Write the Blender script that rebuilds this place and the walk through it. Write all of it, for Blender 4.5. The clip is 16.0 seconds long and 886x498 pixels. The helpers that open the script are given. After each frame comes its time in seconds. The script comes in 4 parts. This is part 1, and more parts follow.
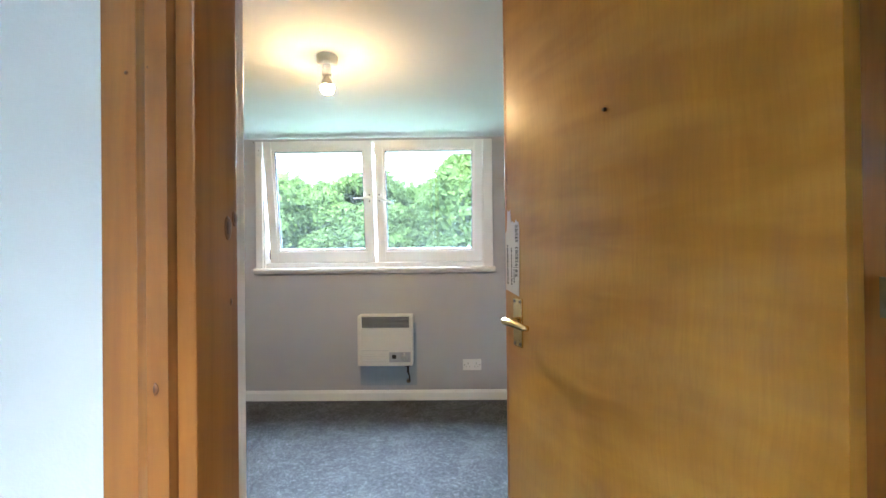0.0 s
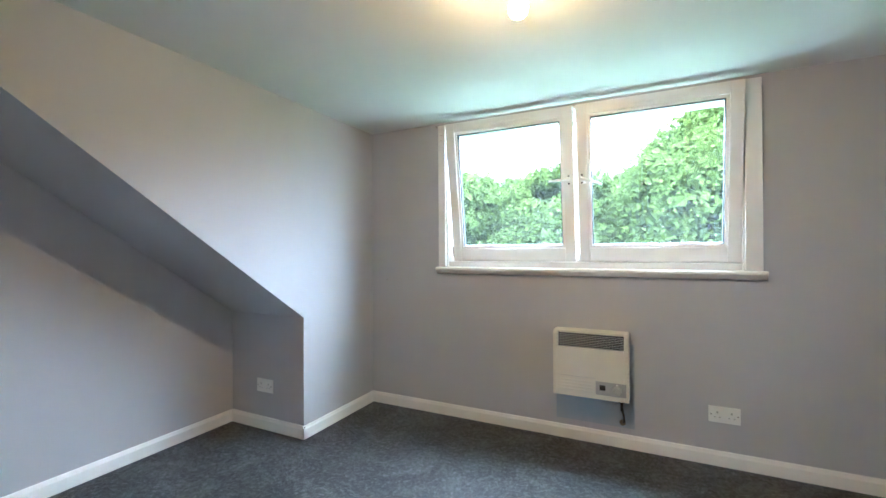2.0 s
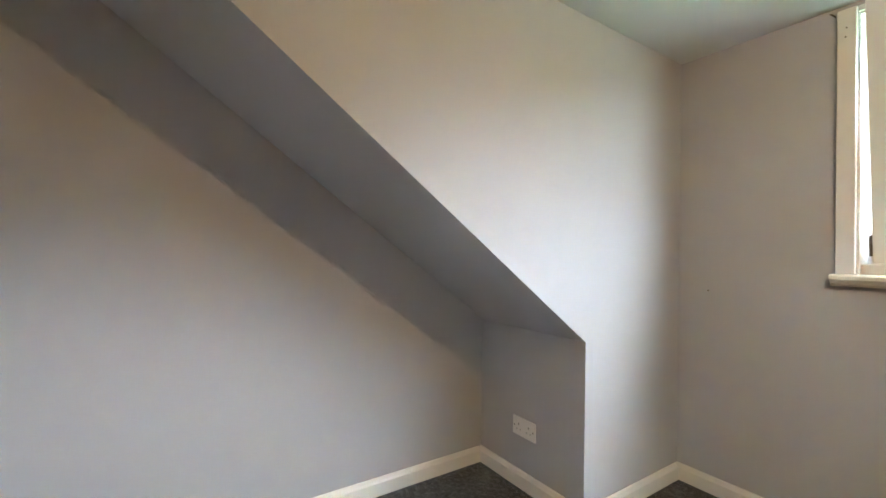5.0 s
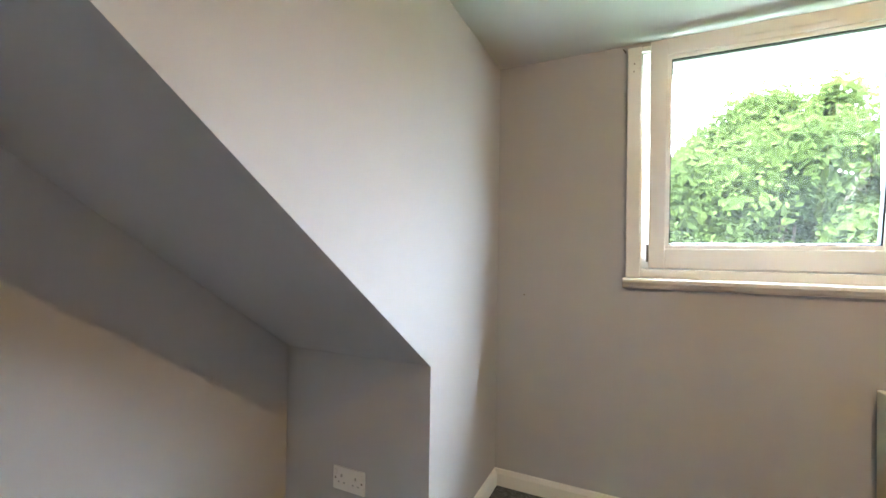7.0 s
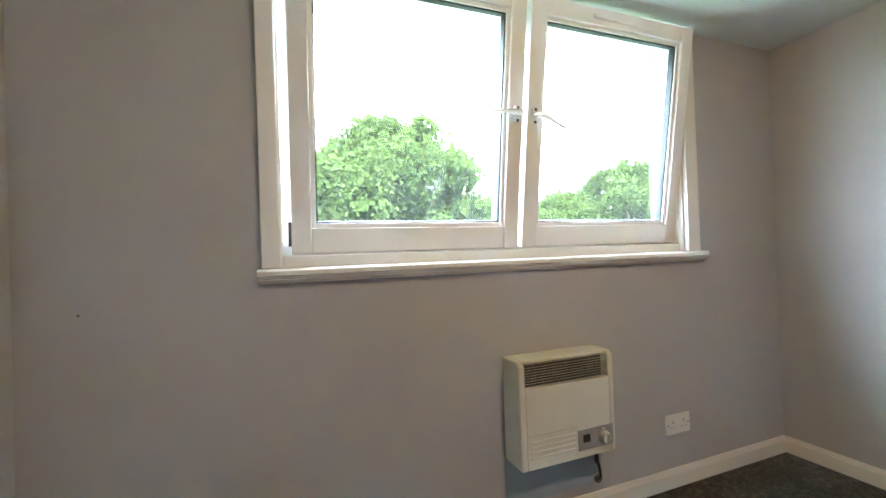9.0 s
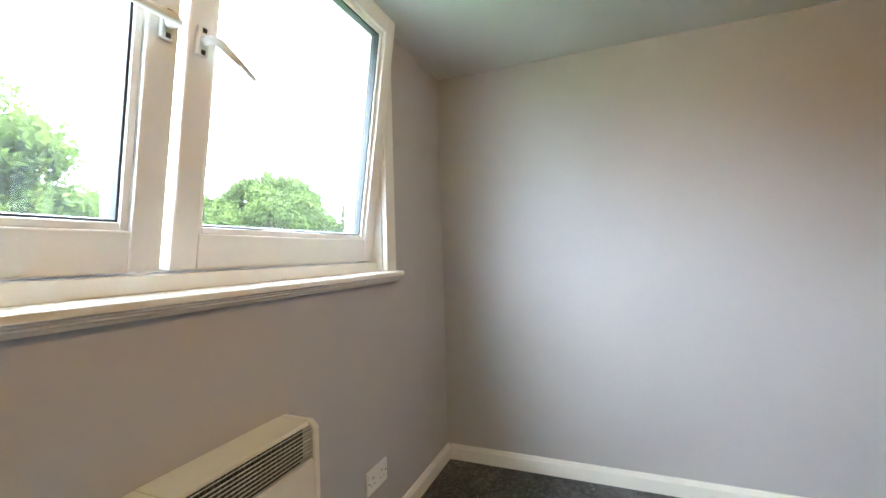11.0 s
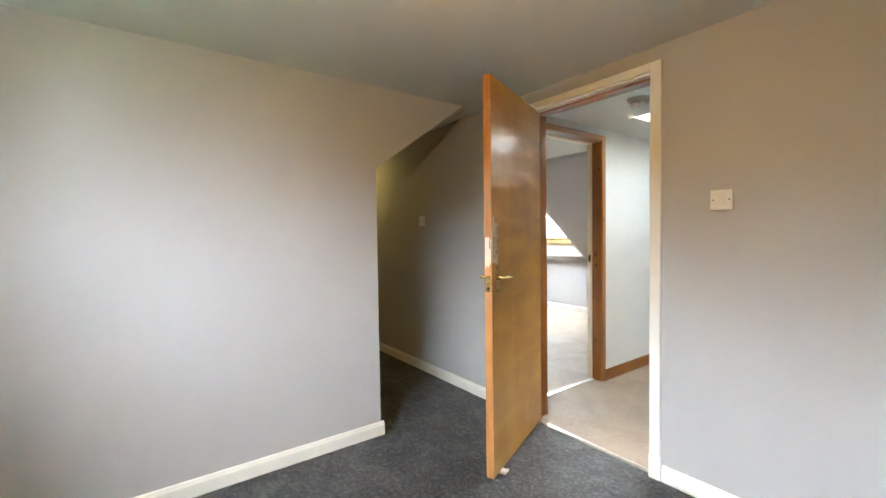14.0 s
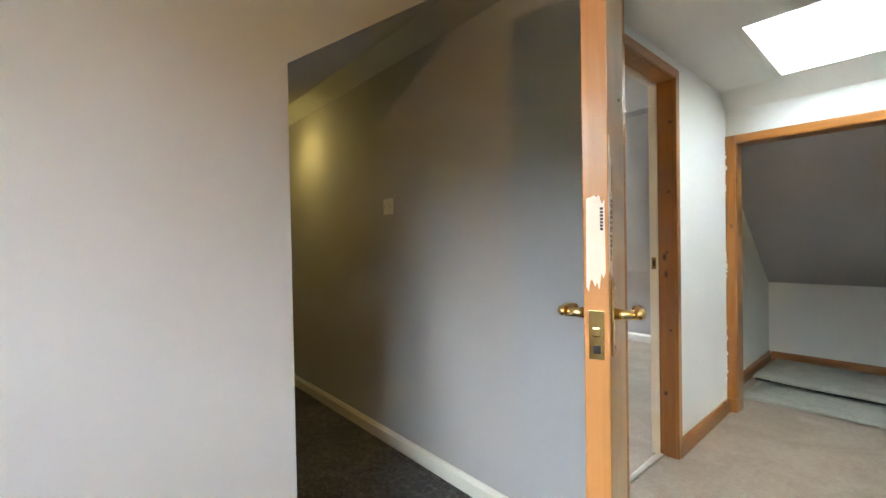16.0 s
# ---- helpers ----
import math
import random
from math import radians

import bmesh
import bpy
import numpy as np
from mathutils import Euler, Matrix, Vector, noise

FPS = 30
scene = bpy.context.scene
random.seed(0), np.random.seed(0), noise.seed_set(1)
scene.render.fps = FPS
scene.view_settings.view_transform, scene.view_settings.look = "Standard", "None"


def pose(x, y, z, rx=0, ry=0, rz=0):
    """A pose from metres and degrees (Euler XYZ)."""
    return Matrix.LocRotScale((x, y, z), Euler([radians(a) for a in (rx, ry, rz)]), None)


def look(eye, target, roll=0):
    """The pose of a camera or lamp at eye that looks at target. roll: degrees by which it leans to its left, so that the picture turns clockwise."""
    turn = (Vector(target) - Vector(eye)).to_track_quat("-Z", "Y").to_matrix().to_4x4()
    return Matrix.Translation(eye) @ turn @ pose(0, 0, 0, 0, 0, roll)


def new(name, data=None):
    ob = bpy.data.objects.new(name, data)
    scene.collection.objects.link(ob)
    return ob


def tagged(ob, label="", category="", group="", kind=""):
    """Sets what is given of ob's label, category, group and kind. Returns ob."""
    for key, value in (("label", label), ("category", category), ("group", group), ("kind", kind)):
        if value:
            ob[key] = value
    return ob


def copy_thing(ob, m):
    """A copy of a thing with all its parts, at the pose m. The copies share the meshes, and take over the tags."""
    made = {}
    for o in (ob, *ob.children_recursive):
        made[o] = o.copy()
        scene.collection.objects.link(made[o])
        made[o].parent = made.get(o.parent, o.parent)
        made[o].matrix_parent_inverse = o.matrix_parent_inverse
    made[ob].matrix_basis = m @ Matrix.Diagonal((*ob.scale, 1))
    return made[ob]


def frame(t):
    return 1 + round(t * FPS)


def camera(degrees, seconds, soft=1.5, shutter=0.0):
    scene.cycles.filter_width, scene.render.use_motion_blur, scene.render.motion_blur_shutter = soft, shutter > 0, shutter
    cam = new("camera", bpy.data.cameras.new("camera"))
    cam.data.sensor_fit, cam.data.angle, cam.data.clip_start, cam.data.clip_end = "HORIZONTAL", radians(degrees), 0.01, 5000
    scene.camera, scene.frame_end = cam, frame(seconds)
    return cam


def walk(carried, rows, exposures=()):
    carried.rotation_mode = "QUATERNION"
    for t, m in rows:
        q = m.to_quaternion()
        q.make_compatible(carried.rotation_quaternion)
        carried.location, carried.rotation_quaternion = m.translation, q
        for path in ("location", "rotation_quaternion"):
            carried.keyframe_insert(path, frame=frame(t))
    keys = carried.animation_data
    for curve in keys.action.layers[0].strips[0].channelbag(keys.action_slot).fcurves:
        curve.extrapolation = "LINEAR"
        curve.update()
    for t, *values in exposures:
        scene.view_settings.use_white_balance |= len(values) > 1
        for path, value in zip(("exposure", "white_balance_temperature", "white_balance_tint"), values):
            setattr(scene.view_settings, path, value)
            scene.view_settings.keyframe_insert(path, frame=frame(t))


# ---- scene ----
cam = camera(93.9, 16.0)
PATH = [
    (0, (2.146, -3.34, 1.195), (2.124, -1.34, 1.205), -0.6),
    (0.5, (2.102, -3.096, 1.197), (1.981, -1.1, 1.207), -0.5),
    (1, (2.022, -2.884, 1.22), (1.72, -0.907, 1.221), -0.4),
    (1.5, (1.981, -2.758, 1.211), (1.416, -0.839, 1.208), -0.4),
    (2, (1.955, -2.712, 1.185), (1.075, -0.916, 1.194), -0.3),
    (2.5, (1.881, -2.715, 1.207), (0.73, -1.079, 1.199), -0.2),
    (3, (1.89, -2.668, 1.166), (0.454, -1.277, 1.181), 0.4),
    (3.5, (1.808, -2.664, 1.18), (0.183, -1.498, 1.173), 0.7),
    (3.7, (1.745, -2.598, 1.157), (0.048, -1.539, 1.171), 0.6),
    (5.8, (0.816, -2.102, 1.129), (-0.738, -0.843, 1.146), 1.8),
    (6, (0.793, -2.097, 1.147), (-0.679, -0.743, 1.157), 1.6),
    (6.5, (0.719, -2.092, 1.157), (-0.473, -0.486, 1.176), 1.5),
    (7, (0.656, -2.037, 1.163), (-0.202, -0.23, 1.185), 0.9),
    (7.5, (0.618, -1.894, 1.157), (0.105, 0.039, 1.179), -0.3),
    (8, (0.572, -1.758, 1.138), (0.484, 0.24, 1.178), -1.4),
    (8.5, (0.585, -1.609, 1.124), (0.9, 0.366, 1.15), -1.7),
    (9, (0.665, -1.411, 1.101), (1.385, 0.454, 1.12), -2.0),
    (9.2, (0.712, -1.337, 1.094), (1.581, 0.465, 1.116), -2.1),
    (11.5, (0.95, -0.837, 1.179), (2.911, -0.443, 1.152), -1.8),
    (12, (0.927, -0.915, 1.234), (2.925, -0.884, 1.147), -1.9),
    (12.5, (0.877, -0.806, 1.22), (2.828, -1.245, 1.164), -1.4),
    (13, (0.829, -0.801, 1.233), (2.678, -1.559, 1.166), -1.0),
    (13.5, (0.827, -0.786, 1.232), (2.552, -1.797, 1.162), -0.9),
    (14, (0.838, -0.787, 1.221), (2.453, -1.964, 1.152), -0.8),
    (14.5, (0.975, -0.866, 1.167), (2.512, -2.145, 1.101), -0.7),
    (15, (1.261, -1.052, 1.157), (2.762, -2.371, 1.08), -0.4),
    (15.5, (1.627, -1.274, 1.143), (3.119, -2.605, 1.093), -0.6),
    (16, (1.987, -1.511, 1.133), (3.489, -2.831, 1.107), -1.0),
]
walk(cam, [(t, look(eye, target, roll)) for t, eye, target, roll in PATH], exposures=[(0, 5.17, 5100, 8), (1.0, 5.28, 4950, 6), (2.5, 5.1, 5150, 6), (3.5, 5.15, 5600, 8), (6.5, 5.22, 5900, 9), (8, 4.87, 5650, 8), (9.2, 4.82, 5550, 8), (11.5, 4.8, 5900, 9), (14, 4.97, 6250, 10), (16, 4.93, 6150, 9)])

# ---------------------------------------------------------------- light
world = bpy.data.worlds.new("overcast_sky")
scene.world = world
world.use_nodes = True
wn, wl = world.node_tree.nodes, world.node_tree.links
wn.clear()
sky = wn.new("ShaderNodeTexSky")
sky.sky_type, sky.sun_disc = "NISHITA", False
sky.sun_elevation, sky.sun_rotation = radians(50), radians(200)
sky.air_density, sky.dust_density = 1.0, 4.0
cloud = wn.new("ShaderNodeMix")
cloud.data_type = "RGBA"
cloud.inputs[0].default_value = 0.8
# cloud cover: three times brighter overhead than at the horizon
up, split, grade = wn.new("ShaderNodeTexCoord"), wn.new("ShaderNodeSeparateXYZ"), wn.new("ShaderNodeValToRGB")
grade.color_ramp.elements[0].color, grade.color_ramp.elements[1].color = (0.30, 0.315, 0.34, 1), (0.91, 0.955, 1.0, 1)
gain = wn.new("ShaderNodeVectorMath")
gain.operation = "SCALE"
gain.inputs["Scale"].default_value = 24.0
wl.new(up.outputs["Generated"], split.inputs[0])
wl.new(split.outputs["Z"], grade.inputs[0])
wl.new(grade.outputs[0], gain.inputs[0])
wl.new(gain.outputs[0], cloud.inputs[7])
wbg, wout = wn.new("ShaderNodeBackground"), wn.new("ShaderNodeOutputWorld")
wbg.inputs["Strength"].default_value = 0.15
wl.new(sky.outputs[0], cloud.inputs[6])
wl.new(cloud.outputs[2], wbg.inputs["Color"])
wl.new(wbg.outputs[0], wout.inputs[0])
sun = new("sun", bpy.data.lights.new("sun", "SUN"))
sun.data.energy, sun.data.angle, sun.data.color = 0.5, radians(25), (1, 0.96, 0.9)
sun.matrix_basis = look((0, -6, 9), (0, 0, 0))


# ---------------------------------------------------------------- materials
def mat(name, base, rough=0.6, metal=0.0, spec=0.5):
    m = bpy.data.materials.new(name)
    m.use_nodes = True
    b = m.node_tree.nodes["Principled BSDF"]
    b.inputs["Base Color"].default_value = (*base, 1)
    b.inputs["Roughness"].default_value = rough
    b.inputs["Metallic"].default_value = metal
    b.inputs["Specular IOR Level"].default_value = spec
    return m, m.node_tree.nodes, m.node_tree.links, b


def coords(n, l, scale=(1, 1, 1), kind="Object"):
    tc, mp = n.new("ShaderNodeTexCoord"), n.new("ShaderNodeMapping")
    mp.inputs["Scale"].default_value = scale
    l.new(tc.outputs[kind], mp.inputs["Vector"])
    return mp.outputs[0]


def noise_tex(n, l, vec, scale, detail=4, rough=0.55, warp=0.0):
    t = n.new("ShaderNodeTexNoise")
    t.inputs["Scale"].default_value, t.inputs["Detail"].default_value = scale, detail
    t.inputs["Roughness"].default_value, t.inputs["Distortion"].default_value = rough, warp
    l.new(vec, t.inputs["Vector"])
    return t.outputs["Fac"]


def ramp(n, l, fac, *stops):
    r = n.new("ShaderNodeValToRGB")
    e = r.color_ramp.elements
    while len(e) < len(stops):
        e.new(0.5)
    for k, (p, c) in enumerate(stops):
        e[k].position, e[k].color = p, (*c, 1)
    l.new(fac, r.inputs[0])
    return r.outputs[0]


def mix(n, l, a, b, fac, mode="MIX"):
    m = n.new("ShaderNodeMix")
    m.data_type, m.blend_type = "RGBA", mode
    for sock, v in ((m.inputs[0], fac), (m.inputs[6], a), (m.inputs[7], b)):
        if isinstance(v, (int, float)):
            sock.default_value = v
        elif isinstance(v, tuple):
            sock.default_value = (*v, 1)
        else:
            l.new(v, sock)
    return m.outputs[2]


def bump(n, l, b, height, strength, distance):
    k = n.new("ShaderNodeBump")
    k.inputs["Strength"].default_value, k.inputs["Distance"].default_value = strength, distance
    l.new(height, k.inputs["Height"])
    l.new(k.outputs[0], b.inputs["Normal"])


def shade(c, f):
    return tuple(min(1, v * f) for v in c)


def plaster(name, base, rough=0.75):
    """Rolled emulsion on plaster: faint clouds, roller stipple."""
    m, n, l, b = mat(name, base, rough, spec=0.3)
    v = coords(n, l)
    big = noise_tex(n, l, v, 1.3, 3)
    l.new(ramp(n, l, big, (0.3, shade(base, 0.965)), (0.7, shade(base, 1.03))), b.inputs["Base Color"])
    fine = noise_tex(n, l, v, 260, 2)
    mid = noise_tex(n, l, v, 14, 3)
    bump(n, l, b, mix(n, l, fine, mid, 0.55), 0.16, 0.004)
    return m


def painted(name, base, rough=0.4, wear=0.0, dirt=(0.5, 0.44, 0.36)):
    """Brushed gloss paint on timber, a little yellowed and marked."""
    m, n, l, b = mat(name, base, rough)
    v = coords(n, l)
    stain = noise_tex(n, l, v, 9, 5, 0.6, 0.6)
    col = ramp(n, l, noise_tex(n, l, v, 2.2, 3), (0.3, shade(base, 0.95)), (0.7, base))
    spots = ramp(n, l, stain, (0.62, (0, 0, 0)), (0.8, (wear, wear, wear)))
    l.new(mix(n, l, col, dirt, spots), b.inputs["Base Color"])
    bump(n, l, b, noise_tex(n, l, coords(n, l, (60, 60, 6)), 4, 3), 0.035, 0.002)
    return m


def pine(name, dark, light, rough=0.32, axis=2, knots=1.0):
    """Varnished softwood: grain along one axis, with knots."""
    m, n, l, b = mat(name, light, rough)
    sc = [26.0, 26.0, 26.0]
    sc[axis] = 1.6
    v = coords(n, l, tuple(sc))
    grain = noise_tex(n, l, v, 1.0, 6, 0.6, 0.9)
    fine = noise_tex(n, l, v, 5.0, 4, 0.7)
    wide = noise_tex(n, l, coords(n, l), 2.6, 3)
    col = ramp(n, l, grain, (0.30, dark), (0.5, tuple((p + q) / 2 for p, q in zip(dark, light))), (0.72, light))
    col = mix(n, l, col, shade(dark, 0.75), mix(n, l, (0, 0, 0), fine, 0.22))
    col = mix(n, l, col, ramp(n, l, wide, (0.3, shade(light, 0.72)), (0.7, shade(light, 1.15))), 0.30)
    ks = [10.0, 10.0, 10.0]
    ks[axis] = 5.0
    vor = n.new("ShaderNodeTexVoronoi")
    vor.inputs["Scale"].default_value = 1.0
    l.new(coords(n, l, tuple(ks)), vor.inputs["Vector"])
    kn = ramp(n, l, vor.outputs["Distance"], (0.06, (knots, knots, knots)), (0.14, (0, 0, 0)))
    l.new(mix(n, l, col, (0.045, 0.018, 0.006), kn), b.inputs["Base Color"])
    b.inputs["Coat Weight"].default_value, b.inputs["Coat Roughness"].default_value = 0.35, 0.16
    bump(n, l, b, fine, 0.12, 0.0015)
    return m


def warped(n, l, vec, scale, amount):
    """Coordinates pushed about by a soft noise, so that figure wanders."""
    t, sub, mul, add = n.new("ShaderNodeTexNoise"), n.new("ShaderNodeVectorMath"), n.new("ShaderNodeVectorMath"), n.new("ShaderNodeVectorMath")
    t.inputs["Scale"].default_value, t.inputs["Detail"].default_value = scale, 2.0
    l.new(vec, t.inputs["Vector"])
    sub.operation, mul.operation, add.operation = "SUBTRACT", "SCALE", "ADD"
    sub.inputs[1].default_value = (0.5, 0.5, 0.5)
    mul.inputs["Scale"].default_value = amount
    l.new(t.outputs["Color"], sub.inputs[0])
    l.new(sub.outputs[0], mul.inputs[0])
    l.new(vec, add.inputs[0])
    l.new(mul.outputs[0], add.inputs[1])
    return add.outputs[0]


def stretched(n, l, vec, scale):
    mp = n.new("ShaderNodeMapping")
    mp.inputs["Scale"].default_value = scale
    l.new(vec, mp.inputs["Vector"])
    return mp.outputs[0]


def veneer(name):
    """Rotary-cut varnished plywood: wandering figure, soft ripples across it, blotchy varnish."""
    m, n, l, b = mat(name, (0.4, 0.2, 0.06), 0.3)
    v = warped(n, l, coords(n, l), 1.8, 0.10)
    flame = noise_tex(n, l, stretched(n, l, v, (3.4, 3.4, 1.3)), 1.0, 3.0, 0.55, 0.2)
    ripple = noise_tex(n, l, stretched(n, l, v, (2.6, 2.6, 11.0)), 1.0, 3.0, 0.5, 0.3)
    fine = noise_tex(n, l, stretched(n, l, v, (170, 170, 7.0)), 1.0, 3, 0.6)
    varnish = noise_tex(n, l, coords(n, l), 1.7, 2.0, 0.5)
    col = ramp(n, l, flame, (0.25, (0.30, 0.124, 0.011)), (0.5, (0.47, 0.215, 0.022)), (0.75, (0.62, 0.32, 0.041)))
    col = mix(n, l, col, (0.72, 0.41, 0.070), ramp(n, l, ripple, (0.40, (0, 0, 0)), (0.75, (0.6, 0.6, 0.6))))
    col = mix(n, l, col, (0.22, 0.088, 0.010), ramp(n, l, fine, (0.25, (0.22, 0.22, 0.22)), (0.65, (0, 0, 0))))
    col = mix(n, l, col, (0.29, 0.122, 0.012), ramp(n, l, varnish, (0.30, (0.45, 0.45, 0.45)), (0.65, (0, 0, 0))))
    l.new(col, b.inputs["Base Color"])
    b.inputs["Coat Weight"].default_value, b.inputs["Coat Roughness"].default_value = 0.5, 0.13
    bump(n, l, b, mix(n, l, fine, ripple, 0.3), 0.04, 0.001)
    return m


def carpet(name, dark, mid, light, patch=4.0, grain=0.55):
    """Cut-pile carpet: fine tufts, clumps and areas brushed lighter or darker."""
    m, n, l, b = mat(name, mid, 0.55, spec=0.6)
    v = coords(n, l)
    tuft = noise_tex(n, l, v, 260, 4, 0.75)
    clump = noise_tex(n, l, v, 48, 5, 0.75, 0.5)
    brushed = noise_tex(n, l, v, patch, 6, 0.62, 1.0)
    fleck = ramp(n, l, mix(n, l, tuft, clump, 0.6), (0.42, dark), (0.51, mid), (0.60, light))
    area = ramp(n, l, brushed, (0.34, dark), (0.5, mid), (0.68, light))
    l.new(mix(n, l, area, fleck, grain), b.inputs["Base Color"])
    b.inputs["Sheen Roughness"].default_value = 0.45
    l.new(ramp(n, l, mix(n, l, brushed, clump, 0.45), (0.40, (0.02, 0.02, 0.02)), (0.60, (0.18, 0.18, 0.18))), b.inputs["Sheen Weight"])
    b.inputs["Sheen Tint"].default_value = (1.0, 0.96, 0.94, 1)
    bump(n, l, b, mix(n, l, mix(n, l, tuft, clump, 0.5), brushed, 0.25), 0.75, 0.010)
    return m


def plain(name, base, rough=0.5, metal=0.0, vary=0.06, scale=30, bumpy=0.05):
    m, n, l, b = mat(name, base, rough, metal)
    f = noise_tex(n, l, coords(n, l), scale, 4)
    l.new(ramp(n, l, f, (0.3, shade(base, 1 - vary)), (0.7, shade(base, 1 + vary))), b.inputs["Base Color"])
    bump(n, l, b, f, bumpy, 0.002)
    return m


def glow(name, colour, strength):
    m, n, l, b = mat(name, (0.9, 0.85, 0.75), 0.3)
    b.inputs["Emission Color"].default_value = (*colour, 1)
    b.inputs["Emission Strength"].default_value = strength
    return m


def pane_glass(name, tint):
    m, n, l, b = mat(name, tint, 0.0)
    n.remove(b)
    clear, gloss, share = n.new("ShaderNodeBsdfTransparent"), n.new("ShaderNodeBsdfGlossy"), n.new("ShaderNodeMixShader")
    clear.inputs[0].default_value = (*tint, 1)
    gloss.inputs["Roughness"].default_value = 0.02
    lw, p5, sc = n.new("ShaderNodeLayerWeight"), n.new("ShaderNodeMath"), n.new("ShaderNodeMath")
    lw.inputs["Blend"].default_value = 0.5
    p5.operation, p5.inputs[1].default_value = "POWER", 5.0
    sc.operation, sc.inputs[1].default_value, sc.inputs[2].default_value = "MULTIPLY_ADD", 0.92, 0.035
    l.new(lw.outputs["Facing"], p5.inputs[0])
    l.new(p5.outputs[0], sc.inputs[0])
    l.new(sc.outputs[0], share.inputs[0])
    l.new(clear.outputs[0], share.inputs[1])
    l.new(gloss.outputs[0], share.inputs[2])
    # a thin film, added as haze over the view, scatters a little of the sky
    film, both = n.new("ShaderNodeBsdfTranslucent"), n.new("ShaderNodeMixShader")
    film.inputs[0].default_value = (0.80, 0.86, 0.88, 1)
    smear = noise_tex(n, l, coords(n, l), 2.5, 4, 0.6, 0.5)
    l.new(ramp(n, l, smear, (0.3, (0.002, 0.002, 0.002)), (0.75, (0.006, 0.006, 0.006))), both.inputs[0])
    l.new(share.outputs[0], both.inputs[1])
    l.new(film.outputs[0], both.inputs[2])
    l.new(both.outputs[0], n["Material Output"].inputs[0])
    return m


def leafage(name, dark, mid, light):
    m, n, l, b = mat(name, mid, 0.9, spec=0.03)
    geo = n.new("ShaderNodeNewGeometry")
    col = ramp(n, l, geo.outputs["Random Per Island"], (0.0, dark), (0.55, mid), (1.0, light))
    wide = noise_tex(n, l, coords(n, l), 0.7, 3)
    l.new(mix(n, l, col, ramp(n, l, wide, (0.35, dark), (0.65, light)), 0.4), b.inputs["Base Color"])
    tr, add = n.new("ShaderNodeBsdfTranslucent"), n.new("ShaderNodeMixShader")
    tr.inputs[0].default_value = (*shade(light, 1.3), 1)
    add.inputs[0].default_value = 0.30
    l.new(b.outputs[0], add.inputs[1])
    l.new(tr.outputs[0], add.inputs[2])
    l.new(add.outputs[0], n["Material Output"].inputs[0])
    return m


WALL = plaster("lilac_grey_emulsion", (0.465, 0.457, 0.463))
WHITEWALL = plaster("white_emulsion", (0.68, 0.68, 0.645))
# One ceiling white in two tones: each room's brightness is put into the colour.
CEIL = plaster("dimmed_white_ceiling_paint", (0.63, 0.63, 0.605), 0.85)
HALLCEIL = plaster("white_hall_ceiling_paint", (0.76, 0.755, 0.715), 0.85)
PATCH = plaster("old_blue_grey_emulsion", (0.36, 0.40, 0.44))
GLOSS = painted("white_gloss_paint", (0.82, 0.80, 0.76), 0.35, 0.10)
CREAM = painted("yellowed_white_gloss", (0.78, 0.70, 0.58), 0.35, 0.25)
SILLWHITE = painted("sill_gloss", (0.74, 0.69, 0.61), 0.32, 0.3, (0.5, 0.4, 0.28))
UPVC = plain("white_upvc", (0.82, 0.81, 0.79), 0.3, 0, 0.02, 6, 0.02)
GASKET = plain("black_rubber_gasket", (0.02, 0.022, 0.025), 0.6)
PINE = pine("varnished_pine", (0.19, 0.060, 0.008), (0.39, 0.158, 0.030))
PINE_DARK = pine("aged_varnished_pine", (0.175, 0.054, 0.006), (0.34, 0.125, 0.019))
PINE_X = pine("varnished_pine_across", (0.20, 0.065, 0.010), (0.40, 0.168, 0.034), axis=0)
PINE_Y = pine("varnished_pine_along", (0.20, 0.065, 0.010), (0.40, 0.168, 0.034), axis=1)
KNOT = plain("pine_knot", (0.075, 0.024, 0.007), 0.35, 0, 0.4, 260, 0.2)
KNOTRING = plain("pine_knot_ring", (0.17, 0.056, 0.010), 0.33, 0, 0.22, 160, 0.1)
PALEPINE = pine("pale_roof_window_pine", (0.50, 0.33, 0.16), (0.66, 0.48, 0.27), axis=0, knots=0.1)
LIPPING = pine("door_edge_lipping", (0.33, 0.135, 0.032), (0.50, 0.235, 0.072), 0.4, knots=0.2)
VENEER = veneer("varnished_plywood")
DARKCARPET = carpet("charcoal_carpet", (0.003, 0.0029, 0.0029), (0.015, 0.0146, 0.015), (0.150, 0.147, 0.153), 5.0, 0.80)
BEIGECARPET = carpet("beige_carpet", (0.25, 0.192, 0.137), (0.32, 0.249, 0.181), (0.39, 0.308, 0.229), 3.0, 0.5)
GREYCARPET = carpet("sage_carpet_offcut", (0.27, 0.27, 0.22), (0.36, 0.36, 0.30), (0.45, 0.45, 0.385))
BACKING = plain("black_carpet_backing", (0.02, 0.02, 0.02), 0.9)
BRASS = plain("polished_brass", (0.72, 0.52, 0.22), 0.22, 1.0, 0.08, 40)
STEEL = plain("brushed_aluminium", (0.72, 0.71, 0.68), 0.3, 1.0, 0.1, 60)
HINGE = plain("tarnished_steel", (0.20, 0.17, 0.13), 0.4, 1.0, 0.2, 60)
ENAMEL = plain("cream_enamel", (0.70, 0.67, 0.58), 0.38, 0, 0.03, 5, 0.03)
DARKMETAL = plain("dark_grille_cavity", (0.012, 0.013, 0.015), 0.6)
SILVER = plain("silver_control_panel", (0.42, 0.41, 0.40), 0.4, 0.3)
BLACK = plain("black_plastic", (0.015, 0.015, 0.015), 0.4)
